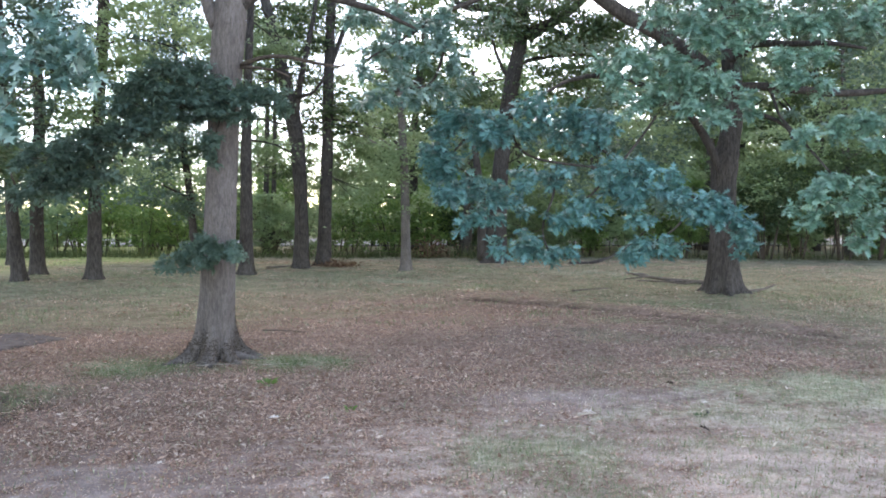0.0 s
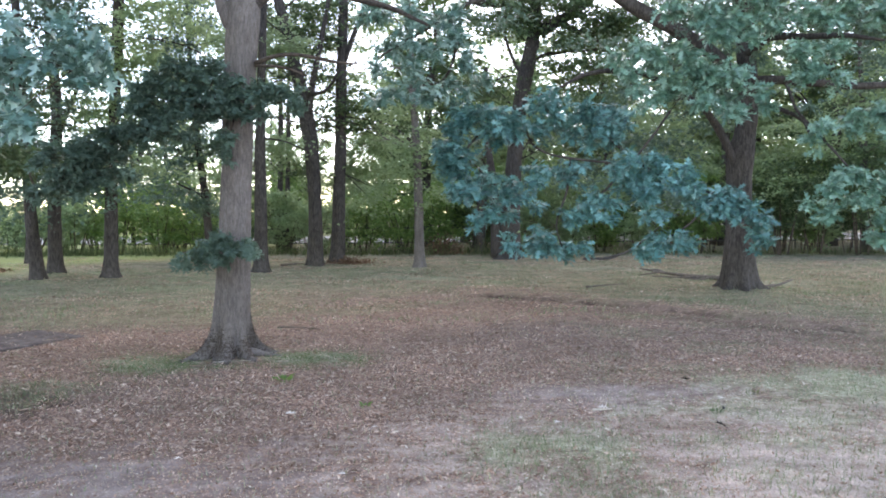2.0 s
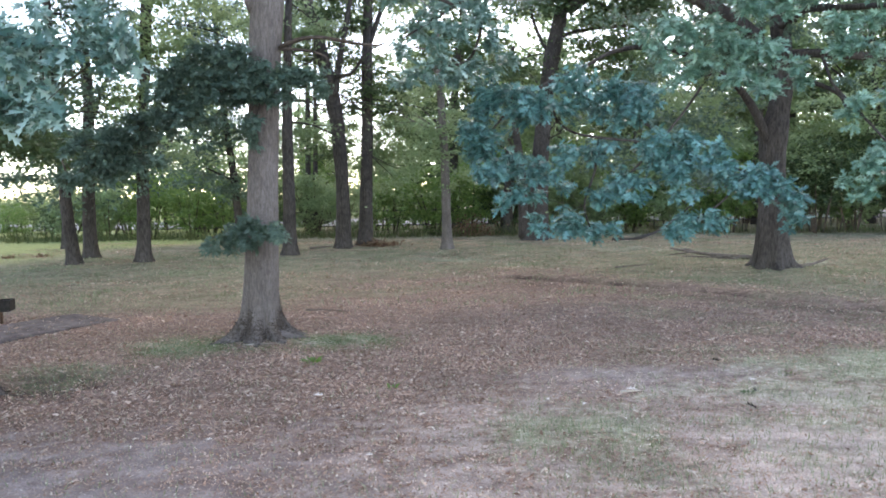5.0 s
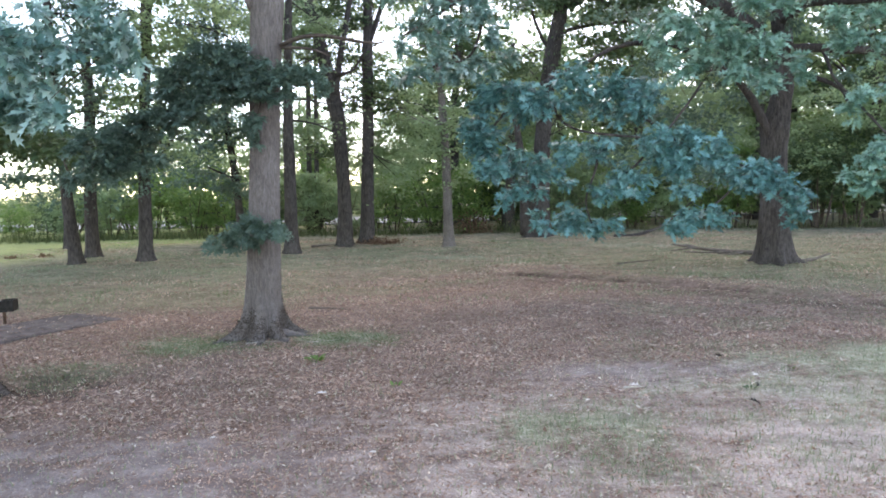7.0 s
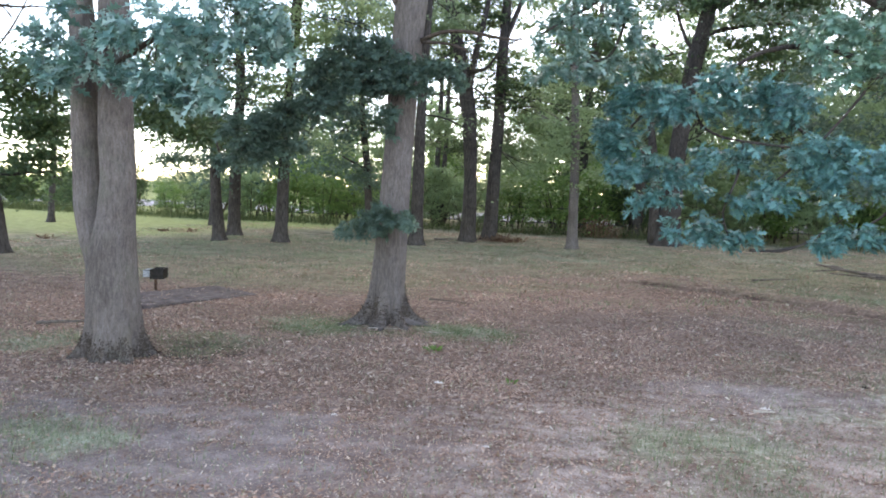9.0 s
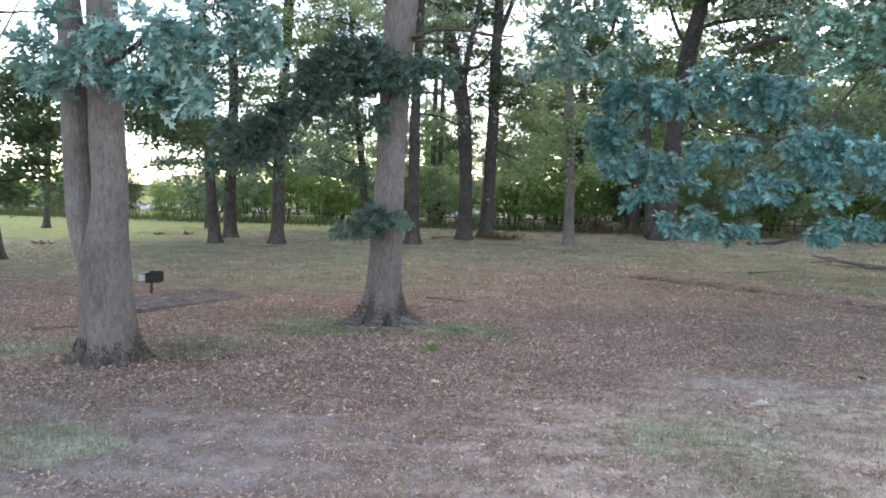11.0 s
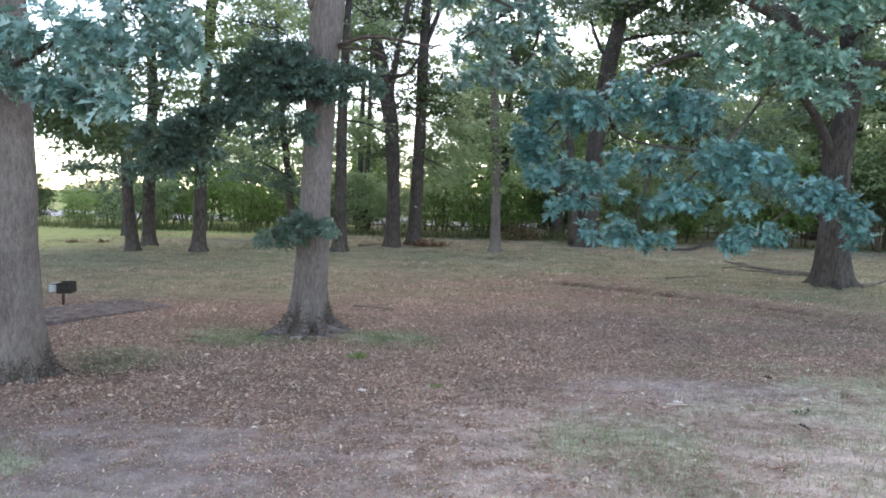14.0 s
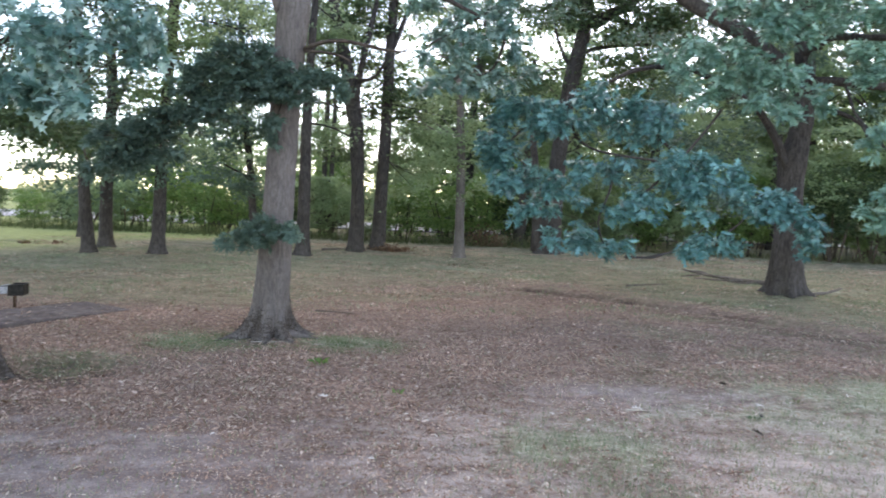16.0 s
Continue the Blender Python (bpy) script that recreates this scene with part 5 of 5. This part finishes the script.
back_oak((16.4, 27.6), [
    [(16.15, 27.60, -0.15, 0.183), (16.11, 27.60, 1.15, 0.173), (15.95, 27.60, 3.36, 0.144), (15.78, 27.60, 6.66, 0.095), (15.59, 27.60, 9.91, 0.057)]], boughs([(13.10, 26.50, 4.14, 1.70, 1.28), (14.02, 26.50, 1.60, 1.50, 0.96), (15.61, 26.50, 5.41, 1.48, 1.48), (12.07, 26.50, 2.66, 1.17, 1.17), (16.55, 26.50, 2.66, 1.28, 1.28), (17.25, 26.50, 7.09, 1.69, 1.90)], 6), leaf_mat=LEAF_FAR, seed=33, label="tree standing in the undergrowth by the road")
back_oak((-12.6, 12.3), [
    [(-12.59, 12.30, -0.07, 0.173), (-12.66, 12.30, 0.60, 0.152), (-12.86, 12.30, 1.79, 0.131), (-13.10, 12.30, 3.56, 0.119), (-13.32, 12.30, 5.88, 0.088), (-13.51, 12.30, 8.71, 0.038)],
    [(-12.84, 12.00, 1.78, 0.068), (-11.99, 12.00, 1.69, 0.044), (-11.30, 12.00, 1.82, 0.030), (-10.76, 12.00, 1.63, 0.015)]], boughs([(-11.20, 12.00, 2.51, 0.62, 0.78), (-11.83, 12.00, 3.50, 0.67, 0.67), (-10.90, 12.00, 3.82, 0.55, 0.55), (-12.03, 12.00, 1.60, 0.57, 0.46), (-8.68, 12.00, 3.01, 0.54, 0.30), (-8.31, 12.00, 3.59, 0.53, 0.34), (-7.84, 12.00, 2.90, 0.58, 0.30), (-7.38, 12.00, 2.54, 0.42, 0.23)], 20), seed=34, label="leaning oak at the open lawn", leaf_mat=LEAF_CANOPY)
back_oak((-20.3, 22.0), [
    [(-20.24, 22.00, -0.08, 0.124), (-20.19, 22.00, 0.73, 0.106), (-20.11, 22.00, 1.76, 0.097), (-19.98, 22.00, 3.59, 0.070), (-19.86, 22.00, 6.19, 0.043)]], [(-20.2, 22.0, 4.4, 2.2, 1.2, 1.8, 60, 40)], seed=35, label="small tree out on the sunny lawn", leaf_mat=LEAF_FAR)


# ---- undergrowth along the far edge ----
def shrub(seed, material, bare=0.0):
    o = (0, 0, 0)
    bush = thing("shrub", o, "leafy green shrub in the undergrowth along the fence", "shrub", "undergrowth shrubs")
    g = np.random.default_rng(seed)
    for _ in range(6):
        a, h = g.uniform(0, 6.28), g.uniform(1.2, 2.4) + bare
        v, f = tube([(0.2 * math.cos(a), 0.2 * math.sin(a), -0.05), (0.5 * math.cos(a), 0.4 * math.sin(a), h * 0.5), (0.9 * math.cos(a), 0.6 * math.sin(a), h)], [0.03, 0.022, 0.008], 5, step=0.4)
        part("stalk", mesh_from("stalk", v, f, TWIG), bush)
    data = clumps([(0, 0, 1.35 + bare, 1.5, 1.0, 1.25 - 0.2 * bare, 60, 50), (0.3, 0.1, 2.3 + bare, 1.1, 0.8, 0.6, 16, 50)], 0.13, 0.2, 0.7, seed)
    data[0][:, 2] = np.abs(data[0][:, 2])
    crown(bush, o, data, QUAD, material)
    return bush


rng = np.random.default_rng(105)
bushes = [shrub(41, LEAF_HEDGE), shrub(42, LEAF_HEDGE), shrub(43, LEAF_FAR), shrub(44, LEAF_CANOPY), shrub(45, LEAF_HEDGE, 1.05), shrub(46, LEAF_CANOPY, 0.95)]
spots = []
for i in range(34):
    x = -32 + i * 1.75 + rng.uniform(-0.5, 0.5)
    spots.append((x, 29.6 + rng.uniform(-0.6, 0.8) - 0.006 * (x + 2) ** 2 * (1 if x > 0 else -0.35), rng.uniform(0.75, 1.15)))
for i in range(22):
    spots.append((-34 + i * 2.9 + rng.uniform(-0.8, 0.8), 33 + rng.uniform(-0.8, 1.5), rng.uniform(1.05, 1.35) if i < 6 else rng.uniform(1.2, 1.9)))
spots += [(10.2, 27.9, 0.42), (11.6, 27.4, 0.46), (13.4, 27.2, 0.42), (15.0, 26.9, 0.48), (16.6, 26.4, 0.44), (18.2, 26.2, 0.5)]
spots += [(4.6, 28.4, 0.62), (7.4, 28.2, 0.7), (9.6, 27.6, 0.6), (12.5, 27.2, 0.62)]
for i in range(24):  # a low line of bushes beyond the road
    x = -46 + i * 2.7 + rng.uniform(-0.6, 0.6)
    spots.append((x, 54 + rng.uniform(-1, 1), 0.8 if x < -14 else rng.uniform(1.3, 1.7)))
for i, (x, y, k) in enumerate(spots):
    k *= 0.68 if x < -19 and y < 40 else 0.85 if -12 < x < -2 and y > 31 else 1.0
    open_foot = 9 < x < 20 and y < 40 and i % 3 > 0
    pick = bushes[4 + i % 2] if open_foot else bushes[(i * 7 + i // 3) % 4]
    k = min(k, 1.15) if open_foot else k
    m = pose(x, y, 0, 0, 0, rng.uniform(0, 360))
    if i < 6:
        bushes[i].matrix_basis = m @ Matrix.Scale(k, 4)
    else:
        c = copy_thing(pick, m)
        c.scale = (k, k, k * rng.uniform(0.8, 1.1))


for x, y, k in ((11.0, 27.0, 0.8), (12.3, 26.4, 0.95), (13.7, 26.7, 1.0), (15.0, 26.0, 1.05), (16.4, 26.2, 1.1)):
    copy_thing(bushes[5], pose(x, y, 0, 0, 0, 40 * x)).scale = (k, k, k)


def weeds():
    n = 14000
    x = -34 + 58 * rng.random(n) ** 1.35
    y = 28.3 + rng.normal(0, 0.6, n) - 0.006 * (x + 2) ** 2 * np.where(x > 0, 1, -0.35)
    s = rng.uniform(0.12, 0.75, n) ** 1.2 * np.where(x > 4, 0.6, 1.0)
    me = swarm("tall_weeds", *GRASSBLADE, np.stack([x, y, 0 * x - 0.01], 1), flat_turns(n, 0.2), np.stack([s * 0.6, s * 0.35, s], 1), WEED)
    tagged(new("tall_weeds", me), "tall pale weeds at the foot of the shrubs", "weeds", kind="stuff")


rng = np.random.default_rng(106)
weeds()


# ---- far woodland ----
def far_tree(seed, material, h):
    o = (0, 0, 0)
    tree = thing("woodland_tree", o, "far woodland tree with a loose sunlit crown", "tree", "far woodland")
    g = np.random.default_rng(seed)
    stem(tree, o, [(0, 0, -0.1, 0.22), (0.1, 0, h * 0.4, 0.17), (g.uniform(-0.5, 0.5), 0, h * 0.8, 0.08), (0, 0, h, 0.03)], BARK_DARK, sides=8, rough=0, step=0.8)
    for i in range(5):
        a = g.uniform(0, 6.28)
        z = h * g.uniform(0.3, 0.6)
        stem(tree, o, [(0, 0, z, 0.08), (1.4 * math.cos(a), 1.2 * math.sin(a), z + 1.2, 0.05), (2.4 * math.cos(a), 2 * math.sin(a), z + 2.0, 0.02)], BARK_DARK, "limb", 5, 0, 0.8)
    crown(tree, o, clumps([(0, 0, h * 0.45, 2.7, 2.0, h * 0.33, 62, 85), (0, 0, h * 0.8, 2.3, 1.8, h * 0.2, 30, 85)], 0.22, 0.38, 0.5, seed), QUAD, material)
    return tree


rng = np.random.default_rng(107)
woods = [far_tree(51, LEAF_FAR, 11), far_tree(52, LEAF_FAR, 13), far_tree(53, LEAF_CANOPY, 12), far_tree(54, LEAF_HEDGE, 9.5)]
plots = []
for i in range(15):
    x = -24 + i * 3.3 + rng.uniform(-1, 1)
    if -20.5 < x < 0:  # the wood opens to the sky over the lawn
        plots.append((x, 36 + rng.uniform(-2, 3), rng.uniform(0.42, 0.7) if x < -3.5 else rng.uniform(0.8, 1.15)))
for i in range(8):
    plots.append((-2 + i * 3.4 + rng.uniform(-0.8, 0.8), 44 + rng.uniform(-3, 4), rng.uniform(0.9, 1.3)))
for i in range(16):
    x = -60 + i * 6.5 + rng.uniform(-2, 2)
    plots.append((x, 66 + rng.uniform(-5, 6), rng.uniform(0.2, 0.28) if x < -30 else rng.uniform(0.7, 1.3)))
plots += [(-1 + 2.6 * i, 49 + 2.5 * (i % 2), 0.62 + 0.06 * (i % 3)) for i in range(11)]
plots += [(-17.5, 40, 0.4), (-13.5, 39, 0.42), (-7.6, 37, 0.5), (-9.8, 44, 0.55), (0.5, 39, 0.9), (4.2, 37.5, 1.0), (8.3, 38.5, 1.05), (11.8, 37, 1.0), (15.5, 38, 1.1), (19.5, 37, 1.1), (23, 38, 1.1), (12.8, 33.6, 1.05), (17.6, 32.8, 1.1), (20.6, 32.5, 1.15), (23.5, 34, 1.2)]
for i, (x, y, k) in enumerate(plots):
    m = pose(x, y, 0, 0, 0, rng.uniform(0, 360))
    if i < 4:
        woods[i].matrix_basis = m @ Matrix.Scale(k, 4)
    else:
        copy_thing(woods[(0, 1, 3, 0, 1, 2)[i % 6]], m).scale = (k, k, k)


# ---- fence and road beyond the shrubs ----
def box(x0, x1, y0, y1, z0, z1):
    v = [(x, y, z) for z in (z0, z1) for y in (y0, y1) for x in (x0, x1)]
    return np.array(v), [(0, 2, 3, 1), (4, 5, 7, 6), (0, 1, 5, 4), (2, 6, 7, 3), (0, 4, 6, 2), (1, 3, 7, 5)]


def bevelled(name, pieces, material, width=0.006):
    bm = bmesh.new()
    v, f = joined(pieces)
    vs = [bm.verts.new(p) for p in v]
    for q in f:
        bm.faces.new([vs[i] for i in q])
    bmesh.ops.bevel(bm, geom=bm.edges[:], offset=width, segments=2, affect="EDGES", profile=0.5)
    me = bpy.data.meshes.new(name)
    bm.to_mesh(me)
    bm.free()
    me.materials.append(material)
    return me


def fence():
    o = (-20, 31.0, 0)
    f = thing("wire_fence", o, "low steel post and rail fence behind the shrubs", "fence")
    post = mesh_from("post", *tube([(0, 0, -0.1), (0, 0, 1.05)], [0.03, 0.03], 8, step=0.6), GALV)
    for i in range(19):
        part("post", post, f).location = (i * 2.5, 0, 0)
    rail = mesh_from("rail", *tube([(0, 0, 0), (45, 0, 0)], [0.024, 0.024], 6, step=3), GALV)
    for z in (0.35, 1.0):
        part("rail", rail, f).location = (0, -0.05, z)


fence()
tagged(new("road", mesh_from("road", [(-120, 40, 0.03), (160, 36, 0.03), (160, 47, 0.03), (-120, 52, 0.03)], [(0, 1, 2, 3)], ROAD)),
       "pale asphalt road glimpsed beyond the fence", "road", kind="structure")


# ---- small things ----
def slab():
    me = bevelled("slab", [box(-PAD[3] / 2, PAD[3] / 2, -PAD[4] / 2, PAD[4] / 2, -0.06, 0.03)], CONCRETE, 0.02)
    ob = tagged(new("concrete_pad", me), "dark weathered concrete pad flush with the litter", "concrete pad")
    ob.matrix_basis = pose(PAD[0], PAD[1], 0.0, 0, 0, PAD[2])


def grill():
    o = (-6.80, 9.45, 0.0)
    g = thing("park_grill", o, "small black park grill on a short rusty post", "barbecue grill")
    g.rotation_euler = (0, 0, radians(20))
    g.scale = (0.88, 0.88, 0.92)
    part("post", mesh_from("post", *tube([(0, 0, -0.05), (0, 0, 0.2)], [0.025, 0.025], 10, step=0.2), RUST), g, "short rusty post")
    z = 0.19
    body = [box(-0.06, 0.17, -0.15, 0.15, z, z + 0.015), box(-0.06, 0.17, -0.15, -0.138, z + 0.015, z + 0.17), box(-0.06, 0.17, 0.138, 0.15, z + 0.015, z + 0.17), box(0.158, 0.17, -0.138, 0.138, z + 0.015, z + 0.17)]
    part("firebox", bevelled("firebox", body, IRON, 0.004), g)
    for i in range(9):
        part("grate_bar", bevelled("grate_bar", [box(-0.16, 0.158, -0.13 + i * 0.029, -0.118 + i * 0.029, z + 0.14, z + 0.15)], IRON, 0.002), g)
    part("side_plate", bevelled("side_plate", [box(-0.18, -0.065, -0.13, 0.13, z + 0.03, z + 0.15)], ASH, 0.01), g, "pale worn steel end")


def fallen_branch(points, r, label, forks=(), wood=DEADWOOD):
    o = np.array([points[0][0], points[0][1], 0.0])
    b = thing("fallen_branch", tuple(o), label, "branch", "fallen branches")
    stem(b, o, [(*p, r * (1 - 0.7 * i / (len(points) - 1))) for i, p in enumerate(points)], wood, "bough", 8, r * 0.15, 0.12)
    for q in forks:
        stem(b, o, [(*p, r * 0.45 * (1 - 0.6 * i / (len(q) - 1))) for i, p in enumerate(q)], wood, "twig", 6, 0, 0.12)


rng = np.random.default_rng(108)
slab()
grill()
fallen_branch([(6.6, 16.9, 0.04), (6.0, 17.2, 0.06), (5.4, 17.9, 0.10), (4.9, 18.5, 0.17)], 0.065, "dead branch lying beside the spreading oak",
              [[(6.0, 17.2, 0.06), (5.5, 17.3, 0.05), (5.0, 17.7, 0.04)], [(5.4, 17.9, 0.10), (5.2, 18.3, 0.2), (5.05, 18.4, 0.12)], [(5.7, 17.5, 0.08), (5.2, 17.6, 0.16), (4.7, 17.9, 0.05)], [(6.2, 17.1, 0.05), (5.9, 16.8, 0.04), (5.5, 16.8, 0.07)]])
fallen_branch([(6.55, 14.9, 0.04), (7.0, 15.2, 0.06), (7.5, 15.6, 0.14)], 0.05, "bent dead branch at the oak's foot")
fallen_branch([(4.42, 24.00, 0.04), (5.21, 24.10, 0.05), (5.97, 24.20, 0.27), (6.65, 24.40, 0.72), (7.21, 24.60, 1.14)], 0.06, "broken dark limb leaning down into the grass",
              [[(5.97, 24.20, 0.27), (5.27, 23.80, 0.05), (4.47, 23.70, 0.04)]], BARK_DARK)
fallen_branch([(-6.3, 6.6, 0.03), (-6.0, 6.8, 0.035), (-5.75, 6.95, 0.03)], 0.02, "short dry stick on the leaf litter")
fallen_branch([(-2.6, 10.15, 0.03), (-2.3, 10.1, 0.04), (-1.95, 10.0, 0.03)], 0.012, "short pale stick on the leaf litter")
fallen_branch([(-2.75, 7.8, 0.02), (-2.55, 7.84, 0.03), (-2.34, 7.9, 0.02)], 0.006, "pale peeled twig at the oak's foot", wood=PALEWOOD)
fallen_branch([(-2.06, 7.8, 0.02), (-1.9, 7.86, 0.03), (-1.72, 7.92, 0.02)], 0.006, "pale peeled twig in the grass", wood=PALEWOOD)
fallen_branch([(1.16, 5.87, 0.02), (1.25, 5.89, 0.022), (1.33, 5.9, 0.018)], 0.012, "short pale stick on bare soil", wood=PALEWOOD)
fallen_branch([(2.9, 15.4, 0.03), (3.4, 15.6, 0.05), (3.9, 15.9, 0.04)], 0.02, "thin dead branch on the grass")
fallen_branch([(-5.6, 22.4, 0.03), (-5.2, 22.5, 0.05), (-4.8, 22.6, 0.08)], 0.04, "bent root-like stick at the oak's foot")


def fallen_leaf(x, y, size, turn, material, label, tilt=12):
    p = np.array([[0.0, 0.0, 0.0]])
    me = swarm("fallen_leaf", *OAK, p, frames_from(np.array([[1.0, 0, 0.1]]), np.array([[0.1, 0.1, 1.0]])), np.full((1, 3), size), material)
    ob = tagged(new("fallen_leaf", me), label, "leaf", "fallen leaves")
    ob.matrix_basis = pose(x, y, height(x, y) + 0.02 + 0.22 * size, tilt, -0.3 * tilt, turn)


def leafy_tuft(x, y, size, n, material, name, label, category):
    g = np.random.default_rng(int(100 * y))
    a = g.uniform(0, 6.28, n)
    ahead = np.stack([np.cos(a), np.sin(a), g.uniform(0.1, 1.2, n)], 1)
    s_ = size * g.uniform(0.6, 1.2, n)
    me = swarm(name, *BLADE, np.stack([0.35 * size * np.cos(a), 0.35 * size * np.sin(a), 0 * a], 1), frames_from(ahead, np.tile([0, 0, 1.0], (n, 1)) + g.normal(size=(n, 3)) * 0.3), np.stack([s_, s_ * 0.7, s_], 1), material)
    ob = tagged(new(name, me), label, category, "ground plants")
    ob.location = (x, y, height(x, y) - 0.005)


PALE = plain_material("bleached_leaf", (0.55, 0.5, 0.46), (0.75, 0.71, 0.67), 30)
BLACKENED = plain_material("blackened_leaf", (0.02, 0.018, 0.018), (0.06, 0.055, 0.055), 30)
for x, y, size, turn in ((-1.41, 5.62, 0.11, 20), (0.53, 5.57, 0.08, 100), (1.19, 5.87, 0.12, 5), (0.78, 5.43, 0.08, 60), (2.33, 5.2, 0.07, 150), (-0.6, 5.35, 0.06, 200), (2.3, 6.1, 0.10, 30), (-1.9, 4.6, 0.07, 70), (-0.75, 4.3, 0.06, 10)):
    fallen_leaf(x, y, size, turn, PALE, "bleached pale oak leaf on the soil")
for x, y, size, turn in ((2.06, 5.24, 0.13, 120), (2.28, 6.75, 0.09, 160), (2.23, 5.8, 0.08, 60)):
    fallen_leaf(x, y, size, turn, BLACKENED, "blackened curled leaf on the soil", 50)
leafy_tuft(-1.74, 7.0, 0.10, 26, LEAF_HEDGE, "weed", "small bright green weed in the leaf litter", "weed")
leafy_tuft(-0.80, 6.04, 0.06, 14, LEAF_HEDGE, "weed", "small grey-green weed in the leaf litter", "weed")
leafy_tuft(2.78, 6.4, 0.06, 12, WEED, "weed", "yellow-green weed in thin grass", "weed")
leafy_tuft(2.2, 5.85, 0.055, 9, LEAF_CANOPY, "oak_sprig", "fallen green oak sprig on bare soil", "sprig")


def pale_bits():
    p = scatter(36000, -5, 6, 2.9, 8.5, lambda x, y: (0.4 + 0.6 * max(near_cover(x, y)[1], near_cover(x, y)[4])) * (0.2 + 0.8 * smooth(-2, 1, x)), 1.2)
    k = 0.0135 * rng.uniform(0.4, 1.6, len(p)) * np.where(rng.random(len(p)) < 0.02 * (p[:, 0] > -0.5), 2.4, 1.0)
    me = swarm("pale_leaf_bits", *CHIP, p + [0, 0, 0.008], flat_turns(len(p), 0.4), np.stack([k * 1.2, k * rng.uniform(0.4, 0.9, len(p)), k * rng.uniform(0.3, 1.0, len(p))], 1), PALE_BITS)
    tagged(new("pale_leaf_bits", me), "pale broken leaf bits on soil and grass", "leaf litter", kind="stuff")


PALE_BITS = leaf_material("pale_leaf_bit", [(0.36, 0.29, 0.24), (0.56, 0.48, 0.41), (0.86, 0.80, 0.72)], (0.4, 0.3, 0.2), 0.1, 0.8, 0.15)
rng = np.random.default_rng(109)
pale_bits()


def brown_heap(x, y, rx, ry, rz, n, name, label, category):
    g = np.random.default_rng(int(abs(x) * 10 + 99))
    d = g.normal(size=(n, 3)) * 0.45
    p = np.stack([d[:, 0] * rx, d[:, 1] * ry, np.abs(d[:, 2]) * rz], 1)
    a = frames_from(g.normal(size=(n, 3)), g.normal(size=(n, 3)) + [0, 0, 0.6])
    k = 0.11 * g.uniform(0.5, 1.3, n)
    me = swarm(name, *BLADE, p, a, np.stack([k, k, k], 1), RUSSET)
    ob = tagged(new(name, me), label, category, kind="stuff")
    ob.location = (x, y, height(x, y) - 0.01)


RUSSET = leaf_material("russet_dead_leaf", [(0.12, 0.07, 0.05), (0.19, 0.12, 0.085), (0.27, 0.185, 0.135)], (0.25, 0.15, 0.1), 0.2, 0.7, 0.2)
brown_heap(-3.45, 23.2, 0.8, 0.4, 0.2, 600, "leaf_heap", "russet heap of dead leaves by the oak's foot", "leaf heap")
brown_heap(-0.4, 28.0, 1.0, 0.5, 0.8, 900, "dead_bracken", "russet dead bracken before the shrubs", "bracken")
for x, y in ((-14.4, 20.4), (-13.7, 21.0), (-15.0, 16.1)):
    brown_heap(x, y, 0.22, 0.15, 0.05, 50, "leaf_heap", "small dark clump of dead leaves on the lawn", "leaf heap")
